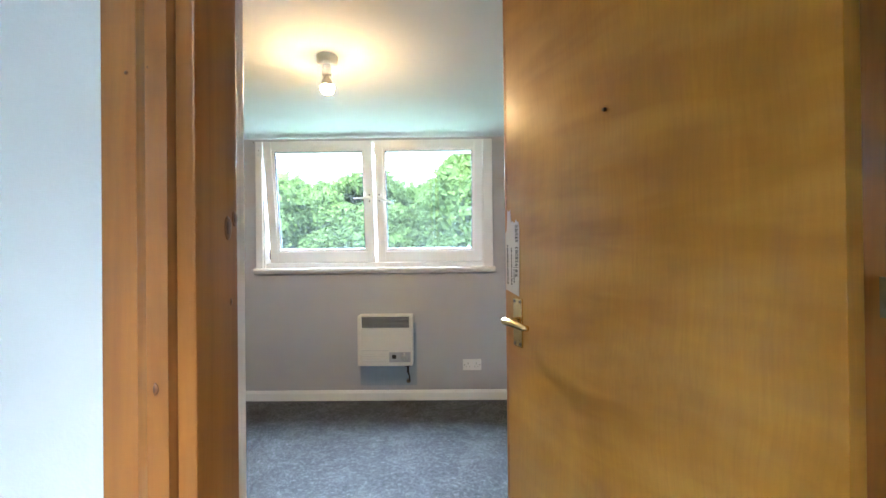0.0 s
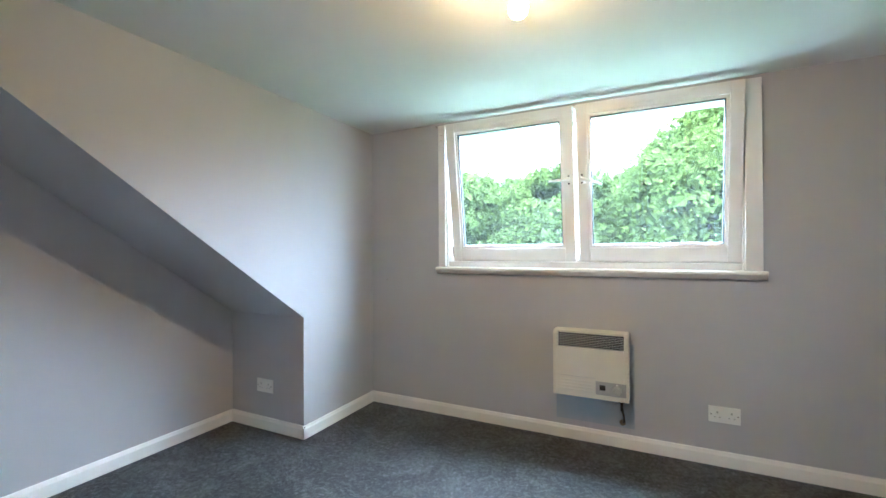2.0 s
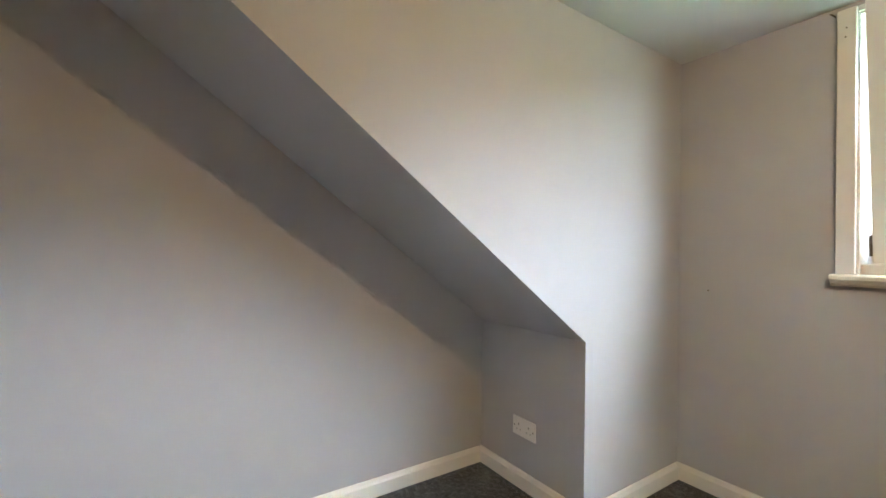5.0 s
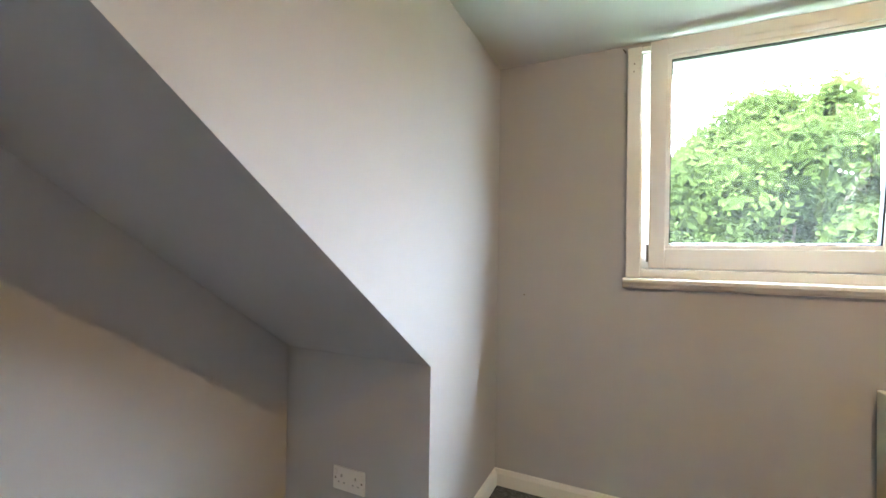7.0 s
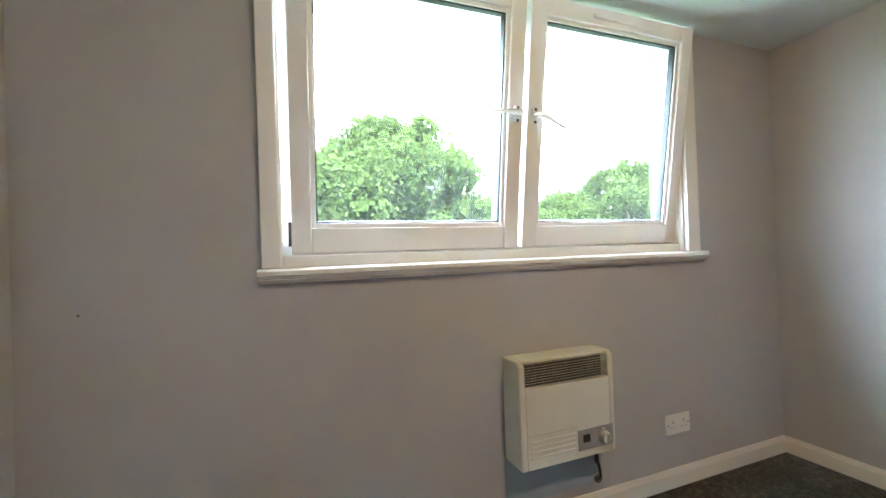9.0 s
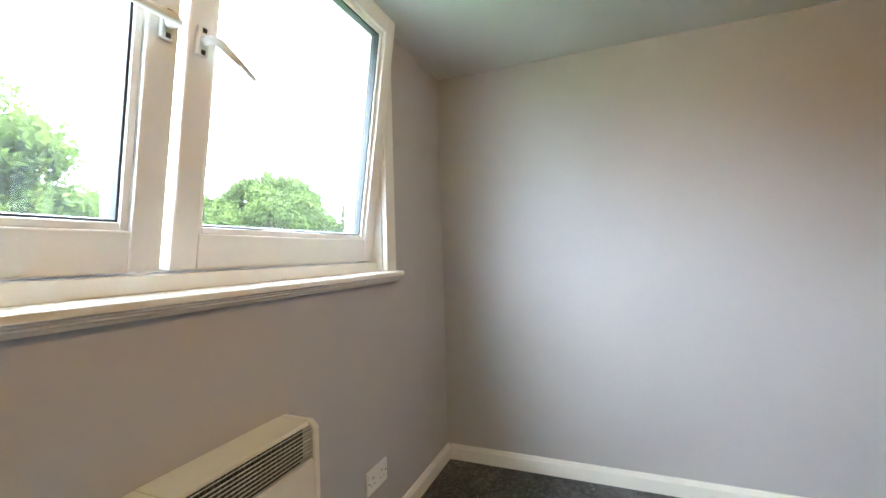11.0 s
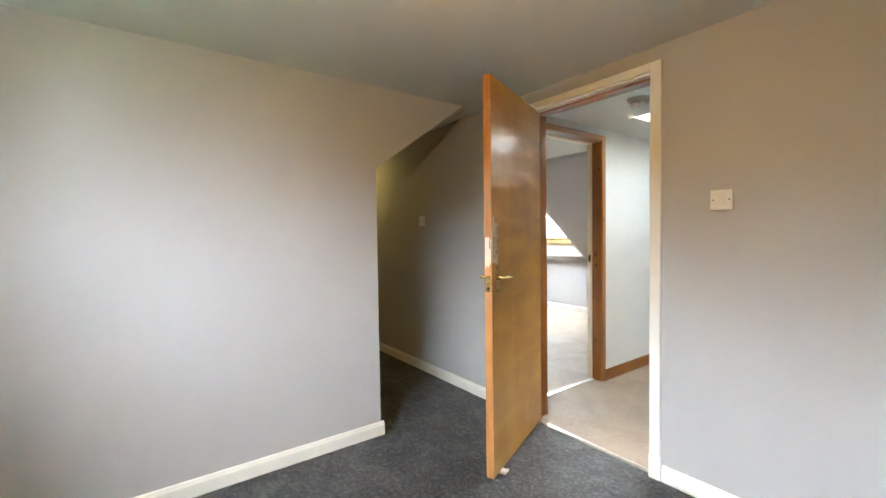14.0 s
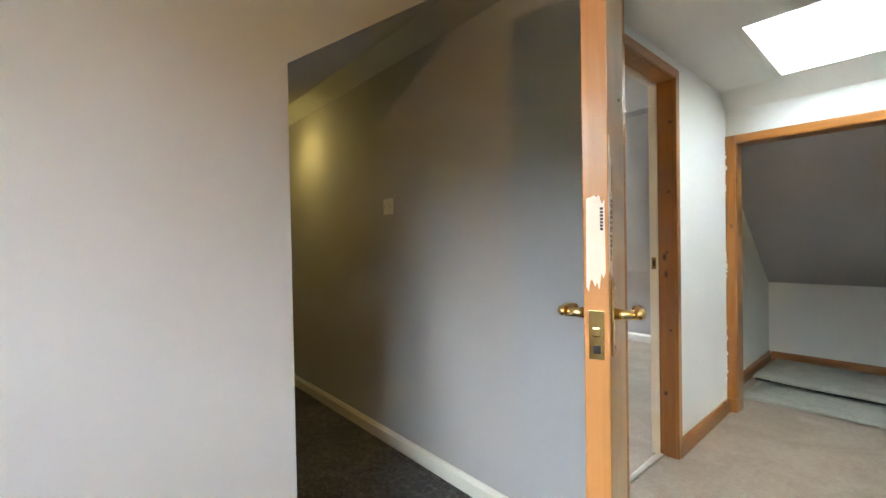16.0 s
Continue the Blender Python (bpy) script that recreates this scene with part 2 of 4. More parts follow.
SLATGREY = plain("grey_enamel_slat", (0.46, 0.46, 0.44), 0.4)
GRILLEGREY = plain("grey_grille_fin", (0.14, 0.14, 0.14), 0.5, 0.2)
KNOBGREY = plain("grey_plastic_knob", (0.42, 0.42, 0.38), 0.4)
WHITEPLASTIC = plain("white_moulded_plastic", (0.80, 0.79, 0.75), 0.3, 0, 0.02, 10, 0.0)
PAPER = painted("torn_paper_label", (0.56, 0.50, 0.43), 0.7, 0.6, (0.45, 0.3, 0.15))
BAREPAINT = painted("white_primer_smear", (0.74, 0.62, 0.52), 0.5, 0.4, (0.5, 0.3, 0.15))
INK = plain("black_ink", (0.03, 0.03, 0.035), 0.7)
GLASS = pane_glass("window_glass", (0.945, 0.975, 0.968))
# Tint darkened to cut the daylight that the skylight lets into the hall.
DIMGLASS = pane_glass("dimming_roof_glass", (0.72, 0.745, 0.73))
BULBGLOW = glow("warm_bulb", (1.0, 0.58, 0.21), 33)
RECESSGLOW = glow("yellow_bulb", (1.0, 0.72, 0.20), 4.5)
LEAF = leafage("green_leaves", (0.023, 0.035, 0.0095), (0.030, 0.044, 0.0112), (0.039, 0.053, 0.0122))
BARK = plain("grey_brown_bark", (0.11, 0.085, 0.06), 0.9, 0, 0.3, 12, 0.6)
GRASS = plain("mown_grass", (0.04, 0.075, 0.02), 0.9, 0, 0.25, 3, 0.3)
SLATE = plain("grey_roof_covering", (0.10, 0.10, 0.11), 0.7, 0, 0.2, 8, 0.3)
HARL = plain("grey_roughcast", (0.38, 0.37, 0.35), 0.9, 0, 0.12, 40, 0.5)
LEADFLASH = plain("grey_window_cladding", (0.36, 0.39, 0.40), 0.5)


# ---------------------------------------------------------------- mesh tools
def box(bm, x0, x1, y0, y1, z0, z1):
    v = [bm.verts.new((x, y, z)) for x in (x0, x1) for y in (y0, y1) for z in (z0, z1)]
    for f in ((0, 1, 3, 2), (4, 6, 7, 5), (0, 4, 5, 1), (2, 3, 7, 6), (0, 2, 6, 4), (1, 5, 7, 3)):
        bm.faces.new([v[i] for i in f])
    return v


def prism(bm, poly, a0, a1, axis):
    """A straight prism: poly in the two other axes, in order, from a0 to a1 along axis."""
    def at(p, a):
        c = list(p)
        c.insert(axis, a)
        return c
    lo, hi = [bm.verts.new(at(p, a0)) for p in poly], [bm.verts.new(at(p, a1)) for p in poly]
    k = len(poly)
    bm.faces.new(lo)
    bm.faces.new(hi[::-1])
    for i in range(k):
        bm.faces.new((lo[i], hi[i], hi[(i + 1) % k], lo[(i + 1) % k]))


def tube(bm, path, radii, sides=12):
    """A round bar along a path; one radius for each of its points."""
    rings = []
    pts = [Vector(p) for p in path]
    for i, p in enumerate(pts):
        d = (pts[min(i + 1, len(pts) - 1)] - pts[max(i - 1, 0)]).normalized()
        u = d.orthogonal().normalized()
        if rings:
            u = (last - d * last.dot(d)).normalized()
        last = u
        w = d.cross(u)
        rings.append([bm.verts.new(p + radii[i] * (u * math.cos(a) + w * math.sin(a))) for a in (2 * math.pi * k / sides for k in range(sides))])
    for r, s in zip(rings, rings[1:]):
        for k in range(sides):
            bm.faces.new((r[k], r[(k + 1) % sides], s[(k + 1) % sides], s[k]))
    bm.faces.new(rings[0][::-1])
    bm.faces.new(rings[-1])


def turned(bm, profile, sides=24):
    """A turned shape about z; profile of (radius, z)."""
    rings = [[bm.verts.new((r * math.cos(a), r * math.sin(a), z)) for a in (2 * math.pi * k / sides for k in range(sides))] for r, z in profile]
    for r, s in zip(rings, rings[1:]):
        for k in range(sides):
            bm.faces.new((r[k], r[(k + 1) % sides], s[(k + 1) % sides], s[k]))
    bm.faces.new(rings[0][::-1])
    bm.faces.new(rings[-1])


def part(name, bm, material, parent=None, label="", bevel=0.0, smooth=False, segments=2):
    bmesh.ops.recalc_face_normals(bm, faces=bm.faces)
    if bevel:
        bmesh.ops.bevel(bm, geom=[e for e in bm.edges if e.is_manifold and e.calc_face_angle(0) > 0.6], offset=bevel, segments=segments, affect="EDGES", profile=0.6, clamp_overlap=True)
    me = bpy.data.meshes.new(name)
    bm.to_mesh(me)
    bm.free()
    me.materials.append(material)
    if smooth:
        for p in me.polygons:
            p.use_smooth = True
    ob = new(name, me)
    if parent:
        ob.parent = parent
    if label:
        tagged(ob, label)
    return ob


def slab(name, spec, material, parent=None, label="", bevel=0.0, segments=2):
    """One mesh of one or more boxes."""
    bm = bmesh.new()
    for b in (spec if isinstance(spec[0], (tuple, list)) else [spec]):
        box(bm, *b)
    return part(name, bm, material, parent, label, bevel, segments=segments)


def thing(name, m, label, category, group="", kind=""):
    ob = new(name)
    ob.empty_display_size = 0.1
    ob.matrix_basis = m
    return tagged(ob, label, category, group, kind)


def structure(ob, label, category):
    return tagged(ob, label, category, kind="structure")


# ---------------------------------------------------------------- plan
E_X, W_X, S_Y = 3.10, -0.67, -2.82          # east cheek, west wall, door wall
TOP = 2.115                                 # ceiling
KN_Y, KN_Z, PITCH = -0.740, 0.766, 0.715      # knee wall and roof pitch
CUT_Y = -1.943                              # end of the east cheek
END_Y = KN_Y - (TOP - KN_Z) / PITCH         # where the slope meets the ceiling
D0, D1, DTOP = 1.895, 2.66, 1.99            # bedroom doorway
H_Y = -2.95                                 # hall face of the door wall
H_X, H_TOP = 2.80, 2.06                     # hall's east wall and ceiling
C_Y = -4.71                                 # wall with the eaves cupboard
W0, W1, WB, WT = 0.657, 2.434, 1.05, 2.072  # window opening
OUT_Y = 0.150                                # outer face of the dormer


def rise(y):
    return KN_Z + PITCH * (KN_Y - y)


def south_rise(y):
    return 0.78 + 0.74 * (y + 6.2)


# ---------------------------------------------------------------- rooms
structure(slab("floor", (-0.75, 5.7, -2.84, 0.0, -0.15, 0.0), DARKCARPET), "charcoal cut-pile carpet laid wall to wall", "floor")
structure(slab("floor_hall", (0.9, 2.88, -6.5, -2.84, -0.15, 0.0), BEIGECARPET), "worn beige carpet in the hallway", "floor")
structure(slab("floor_back_room", (2.88, 7.0, -6.4, -2.95, -0.15, 0.0), BEIGECARPET), "beige carpet in the back bedroom", "floor")
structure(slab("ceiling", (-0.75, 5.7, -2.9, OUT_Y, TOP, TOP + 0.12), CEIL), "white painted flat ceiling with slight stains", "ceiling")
wn_ = structure(slab("wall_north", [(-0.1, W0, 0, OUT_Y, -0.1, TOP), (W1, E_X + 0.1, 0, OUT_Y, -0.1, TOP), (W0, W1, 0, OUT_Y, -0.1, WB), (W0, W1, 0, OUT_Y, WT, TOP)], WALL), "lilac-grey painted dormer wall with a window", "wall")
bm = bmesh.new()
prism(bm, [(0, -0.1), (KN_Y, -0.1), (KN_Y, KN_Z), (END_Y, TOP), (0, TOP)], -0.1, 0, 0)
structure(part("wall_west_cheek", bm, WALL), "lilac-grey dormer cheek above the sloped recess", "wall")
bm = bmesh.new()
prism(bm, [(0, -0.1), (CUT_Y, -0.1), (CUT_Y, rise(CUT_Y)), (END_Y, TOP), (0, TOP)], E_X, E_X + 0.1, 0)
structure(part("wall_east_cheek", bm, WALL), "lilac-grey dormer cheek beside the dark recess", "wall")
structure(slab("wall_west", (W_X - 0.1, W_X, H_Y, KN_Y + 0.1, -0.1, TOP), WALL), "lilac-grey end wall of the sloped recess", "wall")
structure(slab("wall_knee_west", (W_X, -0.1, KN_Y, KN_Y + 0.1, -0.1, KN_Z + 0.05), WALL), "low lilac-grey knee wall under the slope", "wall")
structure(slab("wall_knee_east", (E_X + 0.1, 5.6, CUT_Y, CUT_Y + 0.1, -0.1, rise(CUT_Y) + 0.05), WALL), "lilac-grey knee wall of the dark recess", "wall")
structure(slab("wall_recess_end", (5.6, 5.7, H_Y, CUT_Y + 0.1, -0.1, TOP), WALL), "lilac-grey end wall of the dark recess", "wall")
for nm, xa, xb, ya in (("ceiling_slope_west", W_X - 0.1, -0.1, KN_Y + 0.1), ("ceiling_slope_east", E_X + 0.1, 5.7, CUT_Y + 0.1)):
    bm = bmesh.new()
    prism(bm, [(ya, rise(ya)), (END_Y, TOP), (END_Y, TOP + 0.1), (ya, rise(ya) + 0.14)], xa, xb, 0)
    structure(part(nm, bm, WALL), "lilac-grey painted sloping coombed ceiling", "ceiling")
structure(slab("wall_south", [(-0.75, D0 - 0.03, H_Y, S_Y, -0.1, TOP), (D1 + 0.03, 5.7, H_Y, S_Y, -0.1, TOP), (D0 - 0.03, D1 + 0.03, H_Y, S_Y, DTOP + 0.03, TOP)], WALL), "lilac-grey painted wall with the bedroom doorway", "wall")

# hall
structure(slab("wall_hall_north", [(0.9, D0 - 0.03, H_Y - 0.012, H_Y, 0, H_TOP), (D1 + 0.03, H_X, H_Y - 0.012, H_Y, 0, H_TOP), (D0 - 0.03, D1 + 0.03, H_Y - 0.012, H_Y, DTOP + 0.03, H_TOP)], WHITEWALL), "white painted hallway side of the door wall", "wall")
P0, P1, PT = -3.80, -3.04, 1.952
structure(slab("wall_hall_east", [(H_X, H_X + 0.1, P1 + 0.03, H_Y, -0.1, H_TOP), (H_X, H_X + 0.1, C_Y, P0 - 0.03, -0.1, H_TOP), (H_X, H_X + 0.1, P0 - 0.03, P1 + 0.03, PT + 0.03, H_TOP)], WHITEWALL), "white painted hallway wall with a pine doorway", "wall")
structure(slab("wall_hall_west", (0.8, 0.9, -6.5, H_Y, -0.1, H_TOP + 0.1), WHITEWALL), "white painted wall closing the hallway", "wall")
Q0, Q1, QT = 1.98, 2.74, 1.74
structure(slab("wall_cupboard_front", [(0.9, Q0 - 0.03, C_Y - 0.1, C_Y, -0.1, 2.0), (Q1 + 0.03, H_X + 0.08, C_Y - 0.1, C_Y, -0.1, 2.0), (Q0 - 0.03, Q1 + 0.03, C_Y - 0.1, C_Y, QT + 0.03, 2.0)], WHITEWALL), "white wall with the eaves cupboard opening", "wall")
K0, K1, L0, L1 = 1.70, 2.485, -4.55, -3.725
bm = bmesh.new()
prism(bm, [(0.9, -4.59), (K0 - 0.03, -4.59), (K0 - 0.03, L1 + 0.03), (K1 + 0.03, L1 + 0.03), (K1 + 0.03, -4.59), (H_X + 0.1, -4.59), (H_X + 0.1, H_Y), (0.9, H_Y)], H_TOP, H_TOP + 0.06, 2)
structure(part("ceiling_hall", bm, HALLCEIL), "white hallway ceiling with a roof window shaft", "ceiling")
bm = bmesh.new()
prism(bm, [(-4.58, H_TOP), (C_Y - 0.1, 1.885), (C_Y - 0.1, 2.0), (-4.58, H_TOP + 0.06)], 0.9, H_X + 0.1, 0)
structure(part("ceiling_hall_slope", bm, HALLCEIL), "white sloping strip of hallway ceiling", "ceiling")
structure(slab("wall_cupboard_side", [(H_X + 0.08, H_X + 0.18, -6.5, C_Y, -0.1, 2.0), (1.5, 1.6, -6.5, C_Y - 0.1, -0.1, 2.0)], WHITEWALL), "grey-white side walls of the eaves cupboard", "wall")
structure(slab("wall_cupboard_back", (1.6, H_X + 0.08, -6.42, -6.32, -0.1, 0.85), WHITEWALL), "low white knee wall inside the eaves cupboard", "wall")
bm = bmesh.new()
prism(bm, [(-4.81, 1.84), (-6.42, 0.65), (-6.42, 0.75), (-4.81, 1.98)], 1.6, H_X + 0.08, 0)
structure(part("ceiling_cupboard", bm, WALL), "grey sloping ceiling inside the eaves cupboard", "ceiling")

# back room seen through the pine doorway
V0, V1, VA, VB = 4.56, 5.34, -6.08, -5.10
structure(slab("wall_back_room", [(2.9, 7.0, -6.3, -6.2, -0.1, 0.86), (7.0, 7.1, -6.4, H_Y, -0.1, 2.1), (2.98, 3.08, -6.3, C_Y, -0.1, 2.1), (5.7, 7.0, H_Y, H_Y + 0.1, -0.1, 2.1)], WALL), "lilac-grey walls of the back bedroom", "wall")
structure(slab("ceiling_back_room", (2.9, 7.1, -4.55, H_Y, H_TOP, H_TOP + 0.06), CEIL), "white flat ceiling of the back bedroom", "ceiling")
bm = bmesh.new()
for xa, xb, ya, yb in ((2.98, V0, -6.3, -4.52), (V1, 7.1, -6.3, -4.52), (V0, V1, -6.3, VA), (V0, V1, VB, -4.52)):
    prism(bm, [(ya, south_rise(ya)), (yb, south_rise(yb)), (yb, south_rise(yb) + 0.24), (ya, south_rise(ya) + 0.24)], xa, xb, 0)
structure(part("ceiling_back_room_slope", bm, WALL), "lilac-grey sloping ceiling with a roof window", "ceiling")


# ---------------------------------------------------------------- window
def sill_profile():
    return [(0.115, WB - 0.01), (0.115, WB + 0.022), (-0.046, WB + 0.018), (-0.052, WB + 0.012), (-0.052, WB - 0.002), (-0.043, WB - 0.005), (-0.043, WB - 0.009), (-0.036, WB - 0.012),
            (-0.036, WB - 0.016), (-0.028, WB - 0.019), (-0.022, WB - 0.027), (0.0, WB - 0.027), (0.0, WB - 0.01)]


win = thing("window_1", pose(0, 0, 0), "white double window with two inward-tilted sashes", "window", kind="structure")
slab("architrave", [(W0 - 0.056, W0, -0.022, 0, WB + 0.02, WT + 0.022), (W1, W1 + 0.076, -0.022, 0, WB + 0.02, WT + 0.022)], GLOSS, win, "white gloss timber architrave", 0.004)
slab("head_trim", (W0 + 0.002, W1 - 0.002, -0.014, 0, WT, WT + 0.022), GLOSS, win, bevel=0.003)
slab("reveal_lining", [(W0, W0 + 0.008, 0, 0.115, WB + 0.02, WT), (W1 - 0.008, W1, 0, 0.115, WB + 0.02, WT), (W0 + 0.008, W1 - 0.008, 0, 0.115, WT - 0.008, WT)], GLOSS, win)
bm = bmesh.new()
prism(bm, sill_profile(), W0 - 0.068, W1 + 0.092, 0)
part("window_sill", bm, SILLWHITE, win, "moulded white sill with yellowed edges", 0.0015)
MX = 1.564
TILT, HINGE_Z = 8.4, 1.135
slab("window_frame", [(W0, W0 + 0.045, 0.115, 0.146, WB + 0.02, WT), (W1 - 0.036, W1, 0.115, 0.146, WB + 0.02, WT), (W0 + 0.008, W1 - 0.008, 0.022, 0.115, WB + 0.02, HINGE_Z - 0.027), (W0 + 0.045, W1 - 0.036, 0.115, 0.20, WB + 0.02, HINGE_Z + 0.03),
                      (W0 + 0.045, W1 - 0.045, 0.115, 0.20, WT - 0.045, WT), (MX - 0.035, MX + 0.035, 0.195, 0.215, WB + 0.065, WT - 0.045), (W0 + 0.045, W1 - 0.045, 0.195, 0.215, WB + 0.02, WB + 0.115)], UPVC, win, bevel=0.003)
slab("outer_reveal", [(W0 - 0.04, W0 + 0.02, 0.1505, 0.168, WB - 0.02, WT + 0.02), (W1 - 0.02, W1 + 0.04, 0.1505, 0.168, WB - 0.02, WT + 0.02), (W0 - 0.02, W1 + 0.02, 0.20, 0.27, WT - 0.015, WT + 0.03), (W0 - 0.02, W1 + 0.02, 0.20, 0.32, WB - 0.03, WB + 0.02)], LEADFLASH, win, "weathered white outside reveal", 0.003)



def sash(x0, x1, side):
    """A casement tilted in about its lower edge. side: 1 with its handle on the high-x stile, -1 on the other."""
    w, h, s, low = x1 - x0, 0.948, 0.064, 0.022
    top = new("sash")
    top.parent = win
    top.matrix_basis = pose(x0, 0.046, HINGE_Z, TILT)
    bm = bmesh.new()
    def member(a, b, c, d):
        box(bm, a, b, 0, 0.062, c, d)
    member(0, s, -low, h), member(w - s, w, -low, h), member(s, w - s, -low, s), member(s, w - s, h - s, h)
    me = part("sash_frame", bm, UPVC, None, "white plastic sash frame", 0.004)
    me.parent = top
    bm = bmesh.new()
    g = 0.016
    for a, b, c, d in ((s, s + g, s, h - s), (w - s - g, w - s, s, h - s), (s + g, w - s - g, s, s + g), (s + g, w - s - g, h - s - g, h - s)):
        box(bm, a, b, 0.012, 0.03, c, d)
    part("glazing_bead", bm, UPVC, top, bevel=0.003)
    bm = bmesh.new()
    for a, b, c, d in ((s + g, s + g + 0.005, s + g, h - s - g), (w - s - g - 0.005, w - s - g, s + g, h - s - g), (s + g + 0.005, w - s - g - 0.005, s + g, s + g + 0.005), (s + g + 0.005, w - s - g - 0.005, h - s - g - 0.005, h - s - g)):
        box(bm, a, b, 0.020, 0.05, c, d)
    part("gasket", bm, GASKET, top, "thin black rubber gasket")
    bm = bmesh.new()
    box(bm, s + 0.008, w - s - 0.008, 0.028, 0.046, s + 0.008, h - s - 0.008)
    pane = part("pane", bm, GLASS, top, "clear double-glazed pane")
    pane.visible_shadow = False
    # trickle vent on the top rail
    bm = bmesh.new()
    box(bm, w * 0.34, w * 0.70, -0.010, 0.001, h - 0.042, h - 0.026)
    box(bm, w * 0.34 + 0.012, w * 0.70 - 0.012, -0.013, -0.009, h - 0.039, h - 0.035)
    part("trickle_vent", bm, UPVC, top, "slim white trickle vent", 0.002)
    # handle
    hx = w - s * 0.45 if side > 0 else s * 0.45
    hz = 0.50
    bm = bmesh.new()
    box(bm, hx - 0.014, hx + 0.014, -0.011, 0.0, hz - 0.034, hz + 0.030)
    pl = part("handle_plate", bm, WHITEPLASTIC, top, "white handle plate with dark screw holes", 0.004)
    bm = bmesh.new()
    for dz in (-0.026, 0.022):
        box(bm, hx - 0.005, hx + 0.005, -0.0125, -0.010, hz + dz - 0.005, hz + dz + 0.005)
    part("screw_hole", bm, GASKET, top)
    bm = bmesh.new()
    dx = -1 if side > 0 else 1
    drop = 0.004 if side > 0 else 0.045
    tube(bm, [(hx, -0.008, hz), (hx, -0.038, hz), (hx + dx * 0.012, -0.046, hz - drop * 0.05), (hx + dx * 0.06, -0.046, hz - drop * 0.45), (hx + dx * 0.118, -0.045, hz - drop)], [0.010, 0.010, 0.011, 0.0085, 0.006], 10)
    part("handle", bm, WHITEPLASTIC, top, "white lever handle", smooth=True)
    bm = bmesh.new()
    ex = 0.0 if side > 0 else w
    box(bm, ex - 0.010, ex + 0.010, 0.004, 0.026, 0.004, 0.085)
    part("hinge", bm, HINGE, top, "dark tilt hinge", 0.002)


sash(0.692, 1.553, 1)
sash(1.575, 2.427, -1)


# ---------------------------------------------------------------- joinery
def skirting(name, x0, y0, x1, y1, h=0.08, t=0.018, material=None, label="white gloss skirting board with an eased edge"):
    """A skirting board whose back lies on the line; the room is to its left going from start to end."""
    d = Vector((x1 - x0, y1 - y0, 0))
    bm = bmesh.new()
    prism(bm, [(0, 0), (t, 0), (t, h - 0.020), (t - 0.005, h - 0.012), (t - 0.008, h - 0.004), (t - 0.012, h), (0, h)], 0, d.length, 0)
    ob = part(name, bm, material or GLOSS)
    ob.matrix_basis = pose(x0, y0, 0, 0, 0, math.degrees(math.atan2(d.y, d.x)))
    return structure(ob, label, "skirting board")


T = 0.018
skirting("baseboard", E_X, 0, 0, 0)
skirting("baseboard", 0, -T, 0, KN_Y - T)
skirting("baseboard", T, KN_Y, W_X, KN_Y)
skirting("baseboard", W_X, KN_Y - T, W_X, S_Y)
skirting("baseboard", W_X + T, S_Y, D0 - 0.075, S_Y)
skirting("baseboard", D1 + 0.075, S_Y, 5.6, S_Y)
skirting("baseboard", 5.6, S_Y + T, 5.6, CUT_Y)
skirting("baseboard", 5.6 - T, CUT_Y, E_X, CUT_Y)
skirting("baseboard", E_X, CUT_Y - T, E_X, -T)
PL = "varnished pine skirting board in the hallway"
skirting("baseboard", H_X, C_Y, H_X, P0 - 0.032, 0.085, 0.02, PINE_X, PL)
skirting("baseboard", H_X + 0.08, -6.32, H_X + 0.08, C_Y - 0.1, 0.085, 0.02, PINE_X, PL)
skirting("baseboard", 1.6, -6.32, H_X + 0.06, -6.32, 0.085, 0.02, PINE_X, PL)
skirting("baseboard", D0 - 0.08, H_Y - 0.012, 0.9, H_Y - 0.012, 0.085, 0.02, PINE_X, PL)
skirting("baseboard", 3.08, -6.2, 7.0, -6.2, 0.09)


def arch_trim(a0, a1, top, w):
    return [(a0 - w, a0, 0.0, top + w), (a1, a1 + w, 0.0, top + w), (a0, a1, top, top + w)]


# bedroom doorway: white towards the room, pine towards the hall
dw = thing("door_frame", pose(0, 0, 0), "doorway lining painted white inside, pine outside", "door frame", kind="structure")
slab("architrave", [(D0 - 0.065, D0 - 0.012, S_Y, S_Y + 0.016, 0.0, DTOP + 0.05), (D1 + 0.012, D1 + 0.065, S_Y, S_Y + 0.016, 0, DTOP + 0.05), (D0 - 0.012, D1 + 0.012, S_Y, S_Y + 0.016, DTOP + 0.008, DTOP + 0.05)], GLOSS, dw, "white gloss architrave", 0.004)
slab("plinth_block", (D0 - 0.072, D0 - 0.012, S_Y, S_Y + 0.024, 0.0, 0.115), GLOSS, dw, bevel=0.004)
slab("lining_hinge_side", (D1, D1 + 0.028, S_Y - 0.05, S_Y - 0.001, 0, DTOP), PINE, dw)
slab("lining_white", [(D0 - 0.028, D0 - 0.011, S_Y - 0.063, S_Y - 0.001, 0, DTOP), (D0 - 0.028, D1 + 0.028, S_Y - 0.05, S_Y - 0.001, DTOP, DTOP + 0.028)], GLOSS, dw)
slab("lining_pine", [(D0 - 0.028, D0, H_Y - 0.012, S_Y - 0.063, 0, DTOP), (D1, D1 + 0.028, H_Y - 0.012, S_Y - 0.05, 0, DTOP), (D0 - 0.028, D1 + 0.028, H_Y - 0.012, S_Y - 0.05, DTOP, DTOP + 0.028)], PINE_DARK, dw, "dark varnished pine lining with knots")
